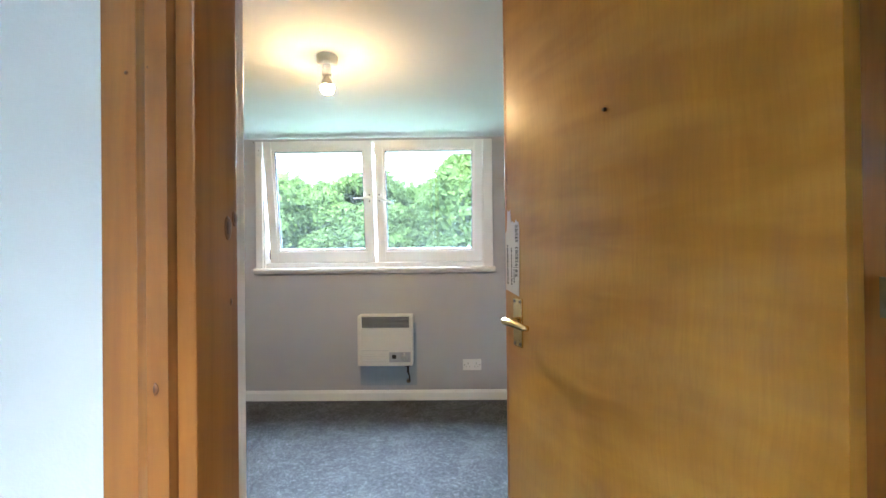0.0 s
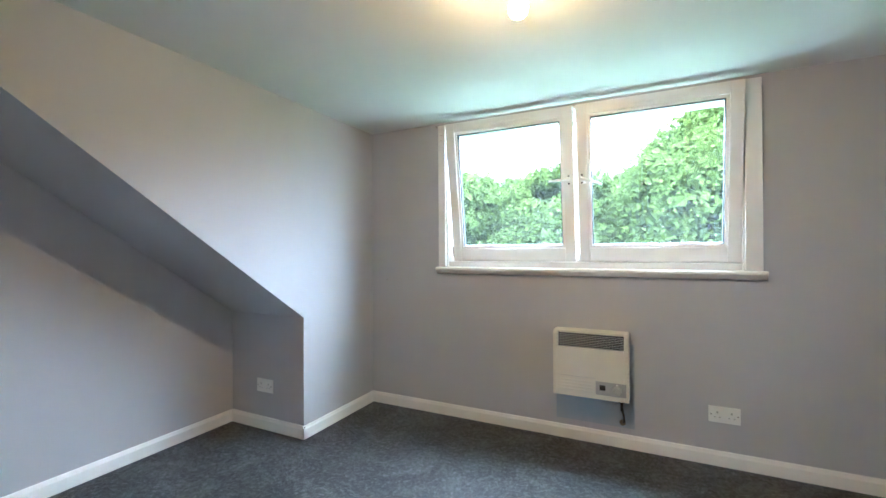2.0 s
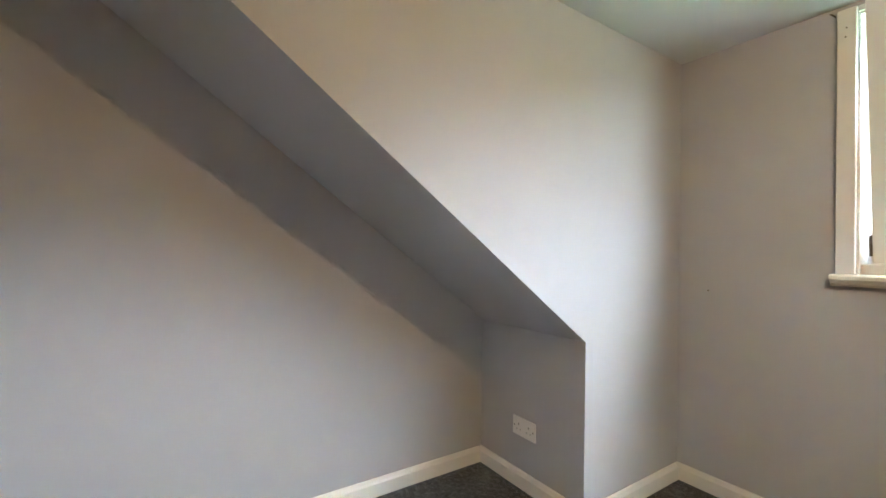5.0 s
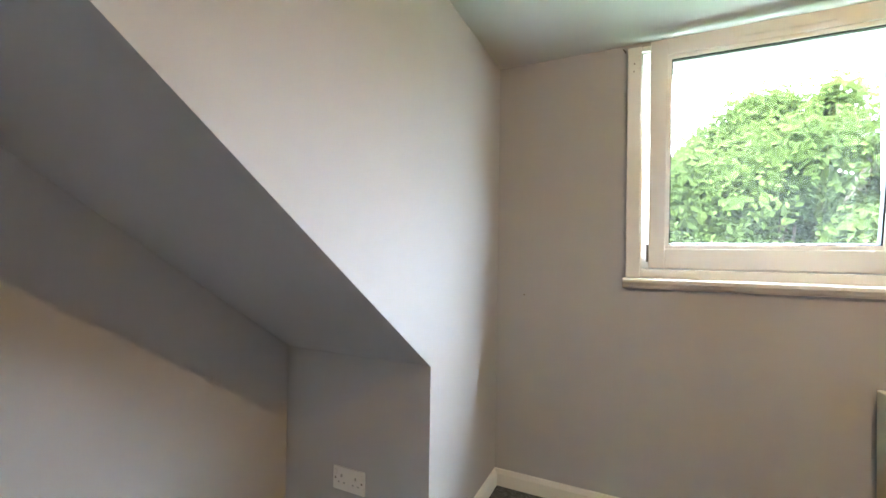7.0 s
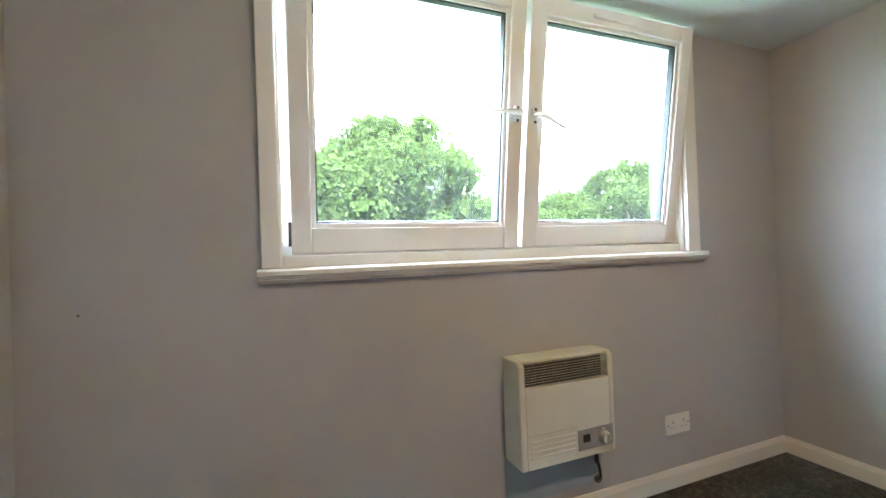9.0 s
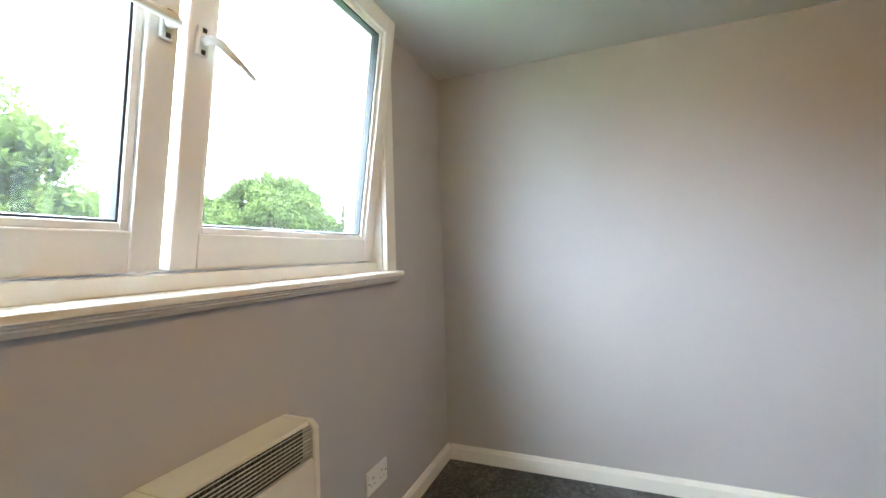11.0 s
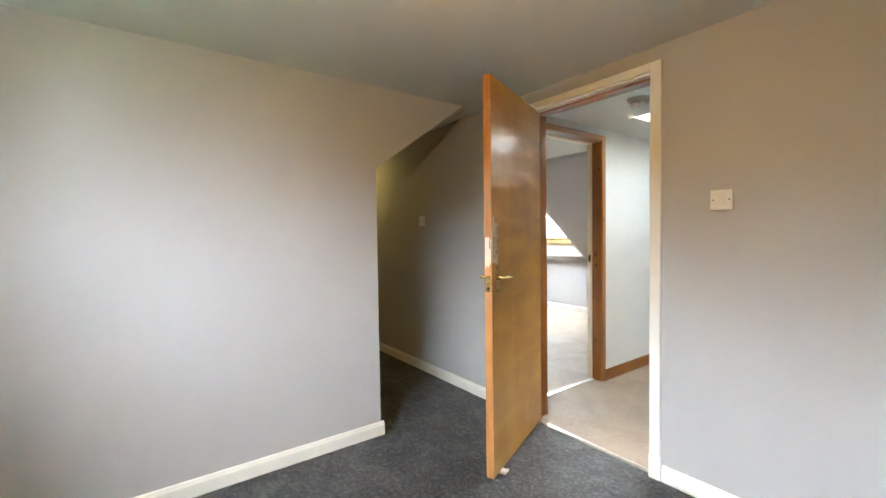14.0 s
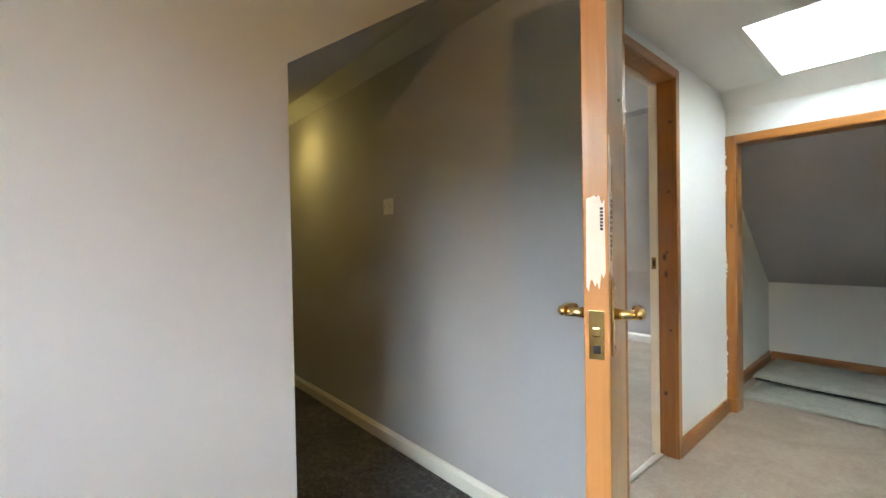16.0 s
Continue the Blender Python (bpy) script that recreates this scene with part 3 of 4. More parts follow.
slab("door_stop", [(D0, D0 + 0.018, H_Y - 0.010, S_Y - 0.063, 0, DTOP), (D1 - 0.012, D1, S_Y - 0.085, S_Y - 0.047, 0, DTOP), (D0 + 0.012, D1 - 0.012, S_Y - 0.085, S_Y - 0.047, DTOP - 0.012, DTOP)], PINE, dw, bevel=0.002)
bm = bmesh.new()
ay = H_Y - 0.012
for s0, sg in ((D0, -1), (D1, 1)):
    prism(bm, [(s0, ay), (s0, ay - 0.010), (s0 + sg * 0.012, ay - 0.020), (s0 + sg * 0.026, ay - 0.012), (s0 + sg * 0.054, ay - 0.016), (s0 + sg * 0.061, ay - 0.008), (s0 + sg * 0.061, ay)], 0.0, DTOP + 0.06, 2)
part("architrave", bm, PINE, dw, "moulded varnished pine architrave")
slab("architrave", (D0, D1, ay - 0.018, ay, DTOP, DTOP + 0.06), PINE_X, dw, bevel=0.003)
for kx, ky, kz, flat, ry, rz_ in ((D0 + 0.018, -2.903, 1.222, 0, 0.0062, 0.0115), (D0 + 0.018, -2.889, 1.233, 0, 0.0050, 0.0075), (D0 + 0.018, -2.898, 1.143, 0, 0.0022, 0.0035), (D0 + 0.018, -2.908, 0.62, 0, 0.005, 0.009),
                                  (D0 - 0.010, ay - 0.0165, 1.076, 1, 0.0050, 0.0055), (D0 - 0.034, ay - 0.0130, 1.357, 1, 0.0018, 0.0018), (D0 - 0.012, ay - 0.0186, 1.359, 1, 0.0018, 0.0018)):
    for grow, name, lift in ((1.15, "knot_ring", 0.0005), (0.72, "knot", 0.0008)):
        bm = bmesh.new()
        turned(bm, [(1.0, -1.0), (1.0, 0.3), (0.8, 0.8), (0.3, 1.0)], 18)
        for v in bm.verts:
            a_, h_ = v.co.xy.to_tuple(), v.co.z
            wob = 1.0 + 0.12 * noise.noise(Vector((a_[0] * 1.7, a_[1] * 1.7, kz * 9)))
            u_, w_ = a_[0] * ry * grow * wob, a_[1] * rz_ * grow * wob
            v.co = Vector((kx + lift * h_, ky + u_, kz + w_)) if not flat else Vector((kx + u_, ky - lift * h_, kz + w_))
        part(name, bm, KNOT if name == "knot" else KNOTRING, dw, "dark oval knot in the pine" if name == "knot" else "", smooth=True)
for z in (0.22, 1.135, 1.78):
    bm = bmesh.new()
    box(bm, D1 - 0.003, D1 + 0.001, S_Y - 0.037, S_Y - 0.024, z - 0.024, z + 0.024)
    tube(bm, [(D1 - 0.006, S_Y + 0.002, z - 0.03), (D1 - 0.006, S_Y + 0.002, z + 0.03)], [0.006, 0.006], 10)
    part("hinge", bm, HINGE, dw, "tarnished steel butt hinge")
ts = thing("threshold_strip", pose((D0 + D1) / 2, -2.845, 0.0), "aluminium threshold strip between the two carpets", "threshold strip")
bm = bmesh.new()
prism(bm, [(-0.018, 0.0), (-0.012, 0.005), (0.012, 0.005), (0.018, 0.0)], -0.38, 0.38, 0)
part("strip", bm, STEEL, ts)
ts2 = copy_thing(ts, pose(H_X + 0.075, (P0 + P1) / 2, 0.0, 0, 0, 90))

# pine doorway to the back room, and the cupboard opening
dw2 = thing("door_frame", pose(0, 0, 0), "varnished pine doorway to the back bedroom", "door frame", kind="structure")
slab("lining", [(H_X - 0.004, H_X + 0.075, P0 - 0.028, P0, 0, PT), (H_X - 0.004, H_X + 0.075, P1, P1 + 0.028, 0, PT), (H_X - 0.004, H_X + 0.075, P0 - 0.028, P1 + 0.028, PT, PT + 0.028)], PINE_DARK, dw2, "dark pine lining with knots")
slab("lining_inner", [(H_X + 0.075, H_X + 0.115, P0 - 0.028, P0 + 0.010, 0, PT), (H_X + 0.075, H_X + 0.115, P1 - 0.01, P1 + 0.028, 0, PT), (H_X + 0.075, H_X + 0.115, P0 - 0.028, P1 + 0.028, PT - 0.01, PT + 0.028)], CREAM, dw2, "cream painted inner lining")
slab("architrave", [(H_X - 0.018, H_X - 0.004, P0 - 0.048, P0 - 0.002, 0, PT + 0.048), (H_X - 0.018, H_X - 0.004, P1 + 0.002, P1 + 0.048, 0, PT + 0.048)], PINE, dw2, "pine architrave", 0.004)
slab("architrave", (H_X - 0.018, H_X - 0.004, P0 - 0.002, P1 + 0.002, PT + 0.002, PT + 0.048), PINE_Y, dw2, bevel=0.004)
slab("strike_plate", (H_X + 0.082, H_X + 0.104, P0 + 0.010, P0 + 0.0125, 0.98, 1.04), BRASS, dw2, "brass strike plate")
slab("strike_hole", (H_X + 0.087, H_X + 0.099, P0 + 0.0125, P0 + 0.0135, 0.995, 1.025), DARKMETAL, dw2)
for kx, kz, ra, rb in ((H_X + 0.012, 1.737, 0.011, 0.009), (H_X + 0.022, 1.379, 0.007, 0.009), (H_X + 0.033, 1.067, 0.006, 0.007), (H_X + 0.018, 0.663, 0.007, 0.007), (H_X + 0.045, 0.33, 0.009, 0.012)):
    for grow, name, lift in ((1.15, "knot_ring", 0.0005), (0.72, "knot", 0.0008)):
        bm = bmesh.new()
        turned(bm, [(1.0, -1.0), (1.0, 0.3), (0.8, 0.8), (0.3, 1.0)], 18)
        for v in bm.verts:
            wob = 1.0 + 0.14 * noise.noise(Vector((v.co.x * 1.7, v.co.y * 1.7, kz * 9)))
            v.co = Vector((kx + v.co.x * ra * grow * wob, P0 + lift * v.co.z, kz + v.co.y * rb * grow * wob))
        part(name, bm, KNOT if name == "knot" else KNOTRING, dw2, "dark round knot in the pine" if name == "knot" else "", smooth=True)
dw3 = thing("door_frame", pose(0, 0, 0), "pine frame round the doorless eaves cupboard", "door frame", kind="structure")
slab("lining", [(Q1, Q1 + 0.028, C_Y - 0.115, C_Y + 0.004, 0, QT), (Q0 - 0.028, Q0, C_Y - 0.115, C_Y + 0.004, 0, QT)], PINE, dw3)
slab("lining", (Q0 - 0.028, Q1 + 0.028, C_Y - 0.115, C_Y + 0.004, QT, QT + 0.028), PINE_X, dw3)
slab("architrave", [(Q1 + 0.004, Q1 + 0.062, C_Y + 0.004, C_Y + 0.018, 0.09, QT + 0.058), (Q0 - 0.062, Q0 - 0.004, C_Y + 0.004, C_Y + 0.018, 0.09, QT + 0.058)], PINE, dw3, "pine architrave splashed with white paint", 0.004)
slab("architrave", (Q0 - 0.004, Q1 + 0.004, C_Y + 0.004, C_Y + 0.018, QT + 0.004, QT + 0.058), PINE_X, dw3, bevel=0.004)
slab("plinth_block", [(Q1 + 0.001, Q1 + 0.066, C_Y + 0.002, C_Y + 0.024, 0, 0.09), (Q0 - 0.066, Q0 - 0.001, C_Y + 0.002, C_Y + 0.024, 0, 0.09)], PINE, dw3, bevel=0.004)

# ---------------------------------------------------------------- bedroom door, standing open
DW, DH, DT = 0.762, 1.972, 0.040
door = thing("door_1", pose(2.648, -2.836, 0.014, 0, 0, 113.2), "open flush plywood door with brass lever handles", "door", kind="structure")
# local x runs from the hinge to the free edge; +y is the face that shows on the hall side
slab("leaf", (0.0, DW - 0.010, 0.001, DT - 0.001, 0, DH), VENEER, door, "varnished plywood door leaf, blotched and worn", 0.0015)
slab("lipping", (DW - 0.010, DW, 0.0, DT, 0, DH), LIPPING, door, "pale softwood edge lipping", 0.002)


def lever(side):
    """Handle set on one face: plate, screws, spindle boss, lever towards the hinge."""
    y0, s = (DT, 1) if side > 0 else (0.0, -1)
    hx, hz = DW - 0.066, 0.990
    def yy(a):
        return y0 + s * a
    bm = bmesh.new()
    ya, yb = sorted((yy(-0.001), yy(0.004)))
    box(bm, hx - 0.021, hx + 0.021, ya, yb, hz - 0.070, hz + 0.060)
    grp = part("handle", bm, BRASS, door, "brass lever handle on a long plate", bevel=0.0015)
    bm = bmesh.new()
    for dx in (-0.013, 0.013):
        for dz in (-0.062, 0.052):
            ya, yb = sorted((yy(0.003), yy(0.0052)))
            box(bm, hx + dx - 0.004, hx + dx + 0.004, ya, yb, hz + dz - 0.004, hz + dz + 0.004)
    part("screw", bm, HINGE, grp)
    bm = bmesh.new()
    tube(bm, [(hx, yy(0.003), hz), (hx, yy(0.020), hz), (hx, yy(0.042), hz)], [0.011, 0.0085, 0.0085], 12)
    part("spindle", bm, BRASS, grp, smooth=True)
    bm = bmesh.new()
    pts = [(hx + 0.014, yy(0.042), hz + 0.002), (hx, yy(0.044), hz + 0.002), (hx - 0.045, yy(0.044), hz + 0.001), (hx - 0.082, yy(0.042), hz - 0.002), (hx - 0.096, yy(0.035), hz - 0.004)]
    tube(bm, pts, [0.006, 0.0105, 0.0095, 0.0085, 0.0065], 12)
    part("lever", bm, BRASS, grp, smooth=True)


lever(1)
lever(-1)
slab("lock_plate", (DW, DW + 0.0015, 0.008, 0.032, 0.925, 1.005), BRASS, door, "brass lock faceplate", 0.0005)
slab("latch", (DW + 0.001, DW + 0.005, 0.014, 0.026, 0.962, 0.978), BRASS, door, bevel=0.002)
slab("lock_hole", (DW + 0.0012, DW + 0.0024, 0.014, 0.026, 0.935, 0.948), DARKMETAL, door)
bm = bmesh.new()
rng = random.Random(5)
top_e = [(0.006 + 0.028 * k / 7, 1.188 + rng.uniform(-0.010, 0.006)) for k in range(8)]
low_e = [(0.035 - 0.030 * k / 9, 1.058 + rng.uniform(-0.022, 0.012)) for k in range(10)]
prism(bm, top_e + low_e, DW + 0.0004, DW + 0.0020, 0)
smear = part("primer_smear", bm, BAREPAINT, door, "ragged smear of white primer on the edge")
bm = bmesh.new()
for k in range(7):
    box(bm, DW + 0.002, DW + 0.0026, 0.027, 0.032, 1.136 + 0.0055 * k, 1.140 + 0.0055 * k)
part("edge_marks", bm, INK, smear)
# torn paper label on the face, its top scraped away
lx0, lx1 = DW - 0.074, DW - 0.003
bm = bmesh.new()
torn = [(lx0 + 0.069 - 0.065 * k / 11, 1.262 + (0.030 if 1 < k < 5 else 0.0) + rng.uniform(-0.006, 0.004) - (0.028 if k < 2 else 0.0)) for k in range(12)]
prism(bm, [(lx0 + 0.004, 1.056), (lx1 - 0.002, 1.070), (lx1, 1.150)] + torn + [(lx0, 1.240), (lx0 + 0.002, 1.120)], DT - 0.0005, DT + 0.0012, 1)
paper = part("paper_label", bm, PAPER, door, "torn paper label with barcodes and a number")


def bars(name, x0, x1, z0, z1, thick, gaps):
    """Printed bars of uneven weight, one over another."""
    bm = bmesh.new()
    z = z0
    while z < z1:
        t_ = rng.choice(thick)
        box(bm, x0, x1, DT + 0.001, DT + 0.0018, z, min(z + t_, z1))
        z += t_ + rng.choice(gaps)
    part(name, bm, INK, paper)


bars("barcode", lx0 + 0.005, lx0 + 0.019, 1.204, 1.250, (0.0012, 0.002, 0.0035), (0.0012, 0.002))
bars("barcode", lx0 + 0.008, lx0 + 0.020, 1.108, 1.130, (0.0012, 0.003), (0.001, 0.002))
bars("small_print", lx0 + 0.024, lx0 + 0.028, 1.092, 1.128, (0.003, 0.005), (0.002, 0.003))
bars("small_print", lx0 + 0.036, lx0 + 0.040, 1.084, 1.188, (0.004, 0.007, 0.010), (0.002, 0.004))
bars("bold_print", lx0 + 0.055, lx0 + 0.061, 1.086, 1.196, (0.004, 0.007), (0.0015, 0.003))
slab("rule", (lx0 + 0.004, lx0 + 0.030, DT + 0.001, DT + 0.0018, 1.1335, 1.1347), INK, paper)
digits = bpy.data.curves.new("number", "FONT")
digits.body, digits.size, digits.extrude = "938083", 0.0185, 0.0004
digits.materials.append(INK)
number = new("number", digits)
number.parent = paper
number.matrix_basis = Matrix(((0, 1, 0, lx0 + 0.006), (0, 0, 1, DT + 0.0014), (1, 0, 0, 1.1365), (0, 0, 0, 1)))
for nx, nz in ((0.375, 1.462), (0.44, 1.84)):
    bm = bmesh.new()
    tube(bm, [(nx, DT - 0.001, nz), (nx, DT + 0.004, nz - 0.001)], [0.004, 0.003], 8)
    part("nail_hole", bm, HINGE, door)

wg = thing("door_wedge", pose(2.36, -2.245, 0.0, 0, 0, 20), "white crumpled paper wedge under the open door", "door wedge")
bm = bmesh.new()
box(bm, -0.035, 0.03, -0.022, 0.022, 0.0, 0.016)
bmesh.ops.subdivide_edges(bm, edges=bm.edges[:], cuts=4, use_grid_fill=True)
for v in bm.verts:
    v.co.z = max(0.0, v.co.z * (0.6 + 0.9 * noise.noise(v.co * 60 + Vector((3, 1, 7)))) + (0.002 if v.co.z > 0.005 else 0))
    v.co.x += 0.008 * noise.noise(v.co * 45)
    v.co.y += 0.008 * noise.noise(v.co * 45 + Vector((9, 0, 0)))
part("folded_paper", bm, WHITEPLASTIC, wg, smooth=False)

# ---------------------------------------------------------------- heater
HX0, HX1, HZ0, HZ1, HD = 1.436, 1.864, 0.304, 0.696, 0.121
ht = thing("wall_heater", pose(HX0, 0, HZ0), "cream enamelled gas wall heater with a top grille", "heater")
hw, hh = HX1 - HX0, HZ1 - HZ0
GZ0 = hh - 0.098
CHEEK = [(0, 0), (-HD, 0.0), (-HD, hh - 0.018), (-HD + 0.018, hh), (0, hh)]
for xa in (0.0, hw - 0.026):
    bm = bmesh.new()
    prism(bm, CHEEK, xa, xa + 0.026, 0)
    part("side_panel", bm, ENAMEL, ht, bevel=0.008, segments=3)
front = slab("front_panel", (0.0255, hw - 0.0255, -HD + 0.0005, -HD + 0.020, 0.002, GZ0), ENAMEL, ht, "cream enamelled steel front", 0.002)
slab("top_panel", (0.0255, hw - 0.0255, -HD + 0.016, 0, hh - 0.012, hh - 0.0005), ENAMEL, ht, bevel=0.002)
slab("base_panel", (0.0255, hw - 0.0255, -HD + 0.020, -0.012, 0.0, 0.010), ENAMEL, ht)
slab("cavity", (0.024, hw - 0.024, -HD + 0.048, -0.005, 0.012, hh - 0.014), DARKMETAL, ht)
for k in range(9):
    bm = bmesh.new()
    z = GZ0 + 0.006 + k * 0.0098
    yo = 0.0 if k < 8 else 0.006
    prism(bm, [(-HD + 0.003 + yo, z), (-HD + 0.003 + yo, z + 0.0020), (-HD + 0.0060, z + 0.0022), (-HD + 0.0060, z + 0.0004)], 0.0265, hw - 0.0265, 0)
    part("grille_slat", bm, SLATGREY, ht)
bm = bmesh.new()
for k in range(1, 24):
    x = 0.026 + (hw - 0.052) * k / 24
    box(bm, x - 0.0010, x + 0.0010, -HD + 0.024, -HD + 0.036, GZ0, hh - 0.014)
part("grille_fins", bm, GRILLEGREY, ht)
slab("seam", (0.030, 0.246, -HD - 0.0010, -HD + 0.002, 0.122, 0.1235), SILVER, front)
for k in range(4):
    slab("louvre", (0.040, 0.236, -HD - 0.0025, -HD + 0.002, 0.038 + k * 0.019, 0.047 + k * 0.019), ENAMEL, front, bevel=0.002)
ctrl = slab("control_panel", (0.248, hw - 0.014, -HD - 0.002, -HD + 0.002, 0.030, 0.108), SILVER, ht, "silver control panel", 0.001)
slab("sight_glass", (0.270, 0.302, -HD - 0.004, -HD - 0.0015, 0.058, 0.088), BLACK, ctrl, "black viewing window", 0.001)
slab("indicator", (0.360, 0.372, -HD - 0.004, -HD - 0.0015, 0.094, 0.100), WHITEPLASTIC, ctrl)
bm = bmesh.new()
turned(bm, [(0.0265, 0), (0.026, 0.004), (0.023, 0.006), (0.0215, 0.022), (0.019, 0.025), (0.004, 0.026)], 20)
box(bm, -0.003, 0.003, -0.021, 0.021, 0.024, 0.031)
kb = part("knob", bm, KNOBGREY, ctrl, "grey rotary control knob")
kb.matrix_basis = pose(0.366, -HD - 0.0015, 0.066, 90)
gas = thing("gas_tap", pose(1.822, -0.055, 0.0), "blackened gas tap and pipe below the heater", "gas tap")
bm = bmesh.new()
tube(bm, [(0, 0, 0.318), (0, 0, 0.255), (0.002, 0.0, 0.235)], [0.008, 0.008, 0.010], 10)
part("pipe", bm, BLACK, gas, smooth=True)
bm = bmesh.new()
tube(bm, [(-0.022, -0.004, 0.292), (0.0, 0, 0.290), (0.020, 0.0, 0.296)], [0.009, 0.013, 0.010], 10)
part("coupling", bm, BLACK, gas, smooth=True)
bm = bmesh.new()
tube(bm, [(0.002, 0, 0.238), (0.010, -0.004, 0.215), (0.014, -0.004, 0.178), (0.006, -0.002, 0.165)], [0.007, 0.006, 0.006, 0.004], 10)
part("lever", bm, BLACK, gas, smooth=True)
bm = bmesh.new()
turned(bm, [(0.016, -0.006), (0.018, 0.0), (0.016, 0.006)], 16)
part("nut", bm, HINGE, gas).matrix_basis = pose(0.004, 0, 0.168, 90)
pt = thing("paint_patch", pose(0, 0, 0), "unpainted blue-grey patch of wall behind the heater", "wall patch", kind="structure")
slab("old_paint", (1.434, 1.890, -0.003, 0, 0.118, 0.62), PATCH, pt)


# ---------------------------------------------------------------- electrics
def plate(name, w, h, label, category, socket=True):
    """An accessory plate facing -y, centred on its back."""
    ob = thing(name, pose(0, 0, 0), label, category)
    slab("plate", (-w / 2, w / 2, -0.009, 0, -h / 2, h / 2), WHITEPLASTIC, ob, bevel=0.003)
    for sx in (-1, 1):
        bm = bmesh.new()
        tube(bm, [(sx * (w / 2 - 0.012), -0.0085, 0), (sx * (w / 2 - 0.012), -0.0102, 0)], [0.0035, 0.0035], 10)
        part("screw", bm, HINGE, ob)
    if socket:
        for sx in (-1, 1):
            bm = bmesh.new()
            cx = sx * 0.033
            box(bm, cx - 0.004, cx + 0.004, -0.0096, -0.0085, 0.006, 0.017)
            box(bm, cx - 0.016, cx - 0.008, -0.0096, -0.0085, -0.016, -0.011)
            box(bm, cx + 0.008, cx + 0.016, -0.0096, -0.0085, -0.016, -0.011)
            part("outlet", bm, KNOBGREY, ob)
            slab("rocker", (sx * 0.060 - 0.006 if sx > 0 else -0.066, 0.066 if sx > 0 else -0.054, -0.012, -0.008, 0.012, 0.032), WHITEPLASTIC, ob, bevel=0.001)
    else:
        slab("rocker", (-0.011, 0.011, -0.0125, -0.008, -0.018, 0.018), WHITEPLASTIC, ob, bevel=0.002)
    return ob


s1 = plate("socket", 0.147, 0.088, "white double socket low on the window wall", "socket")
s1.matrix_basis = pose(2.334, -0.001, 0.280)
s2 = copy_thing(s1, pose(-0.340, KN_Y - 0.001, 0.290))
tagged(s2, "white double socket on the low knee wall", "socket")
w1 = plate("light_switch", 0.086, 0.088, "white light switch beside the bedroom doorway", "switch", False)
w1.matrix_basis = pose(1.576, S_Y + 0.001, 1.355, 0, 0, 180)
w2 = copy_thing(w1, pose(3.928, S_Y + 0.001, 1.345, 0, 0, 180))
tagged(w2, "white light switch in the dark recess", "switch")

LX, LY = 1.588, -1.40


def batten_lamp(name, x, y, zc, glow_mat, label):
    ob = thing(name, pose(x, y, zc), label, "ceiling lamp")
    bm = bmesh.new()
    turned(bm, [(0.050, 0.0), (0.050, -0.006), (0.047, -0.030), (0.030, -0.038), (0.022, -0.040)], 28)
    rose = part("rose", bm, WHITEPLASTIC, ob, "white plastic batten holder", smooth=True)
    bm = bmesh.new()
    turned(bm, [(0.020, -0.038), (0.020, -0.078), (0.023, -0.080), (0.023, -0.088), (0.018, -0.092)], 24)
    part("lampholder", bm, WHITEPLASTIC, rose, smooth=True)
    # Opaque collar added round the globe to hold down the halo on the ceiling.
    bm = bmesh.new()
    turned(bm, [(0.013, -0.090), (0.0145, -0.096), (0.018, -0.106), (0.025, -0.118), (0.0305, -0.132), (0.0320, -0.140), (0.012, -0.140)], 24)
    part("bulb_shading_collar", bm, WHITEPLASTIC, rose, "white collar added to keep bulb light off the ceiling", smooth=True)
    bm = bmesh.new()
    turned(bm, [(0.010, -0.1405), (0.0320, -0.1405), (0.0324, -0.146), (0.030, -0.157), (0.023, -0.168), (0.011, -0.174), (0.002, -0.1755)], 24)
    part("bulb", bm, glow_mat, ob, "glowing warm bare bulb", smooth=True)
    return ob


batten_lamp("ceiling_lamp", LX, LY, TOP, BULBGLOW, "bare lit bulb in a white ceiling batten holder")
batten_lamp("ceiling_lamp", 4.95, -2.545, rise(-2.545), RECESSGLOW, "bare yellow bulb in the dark recess")

sm = thing("smoke_alarm", pose(2.235, -3.35, H_TOP), "round white smoke alarm on the hallway ceiling", "smoke alarm")
bm = bmesh.new()
turned(bm, [(0.070, 0), (0.070, -0.012), (0.064, -0.016)], 28)
part("base", bm, WHITEPLASTIC, sm)
bm = bmesh.new()
turned(bm, [(0.058, -0.014), (0.058, -0.026), (0.050, -0.034), (0.020, -0.037)], 28)
part("cover", bm, CREAM, sm)
for k in range(6):
    a = k * math.pi / 3
    bm = bmesh.new()
    box(bm, 0.045 * math.cos(a) - 0.006, 0.045 * math.cos(a) + 0.006, 0.045 * math.sin(a) - 0.006, 0.045 * math.sin(a) + 0.006, -0.0365, -0.030)
    part("vent", bm, KNOBGREY, sm)

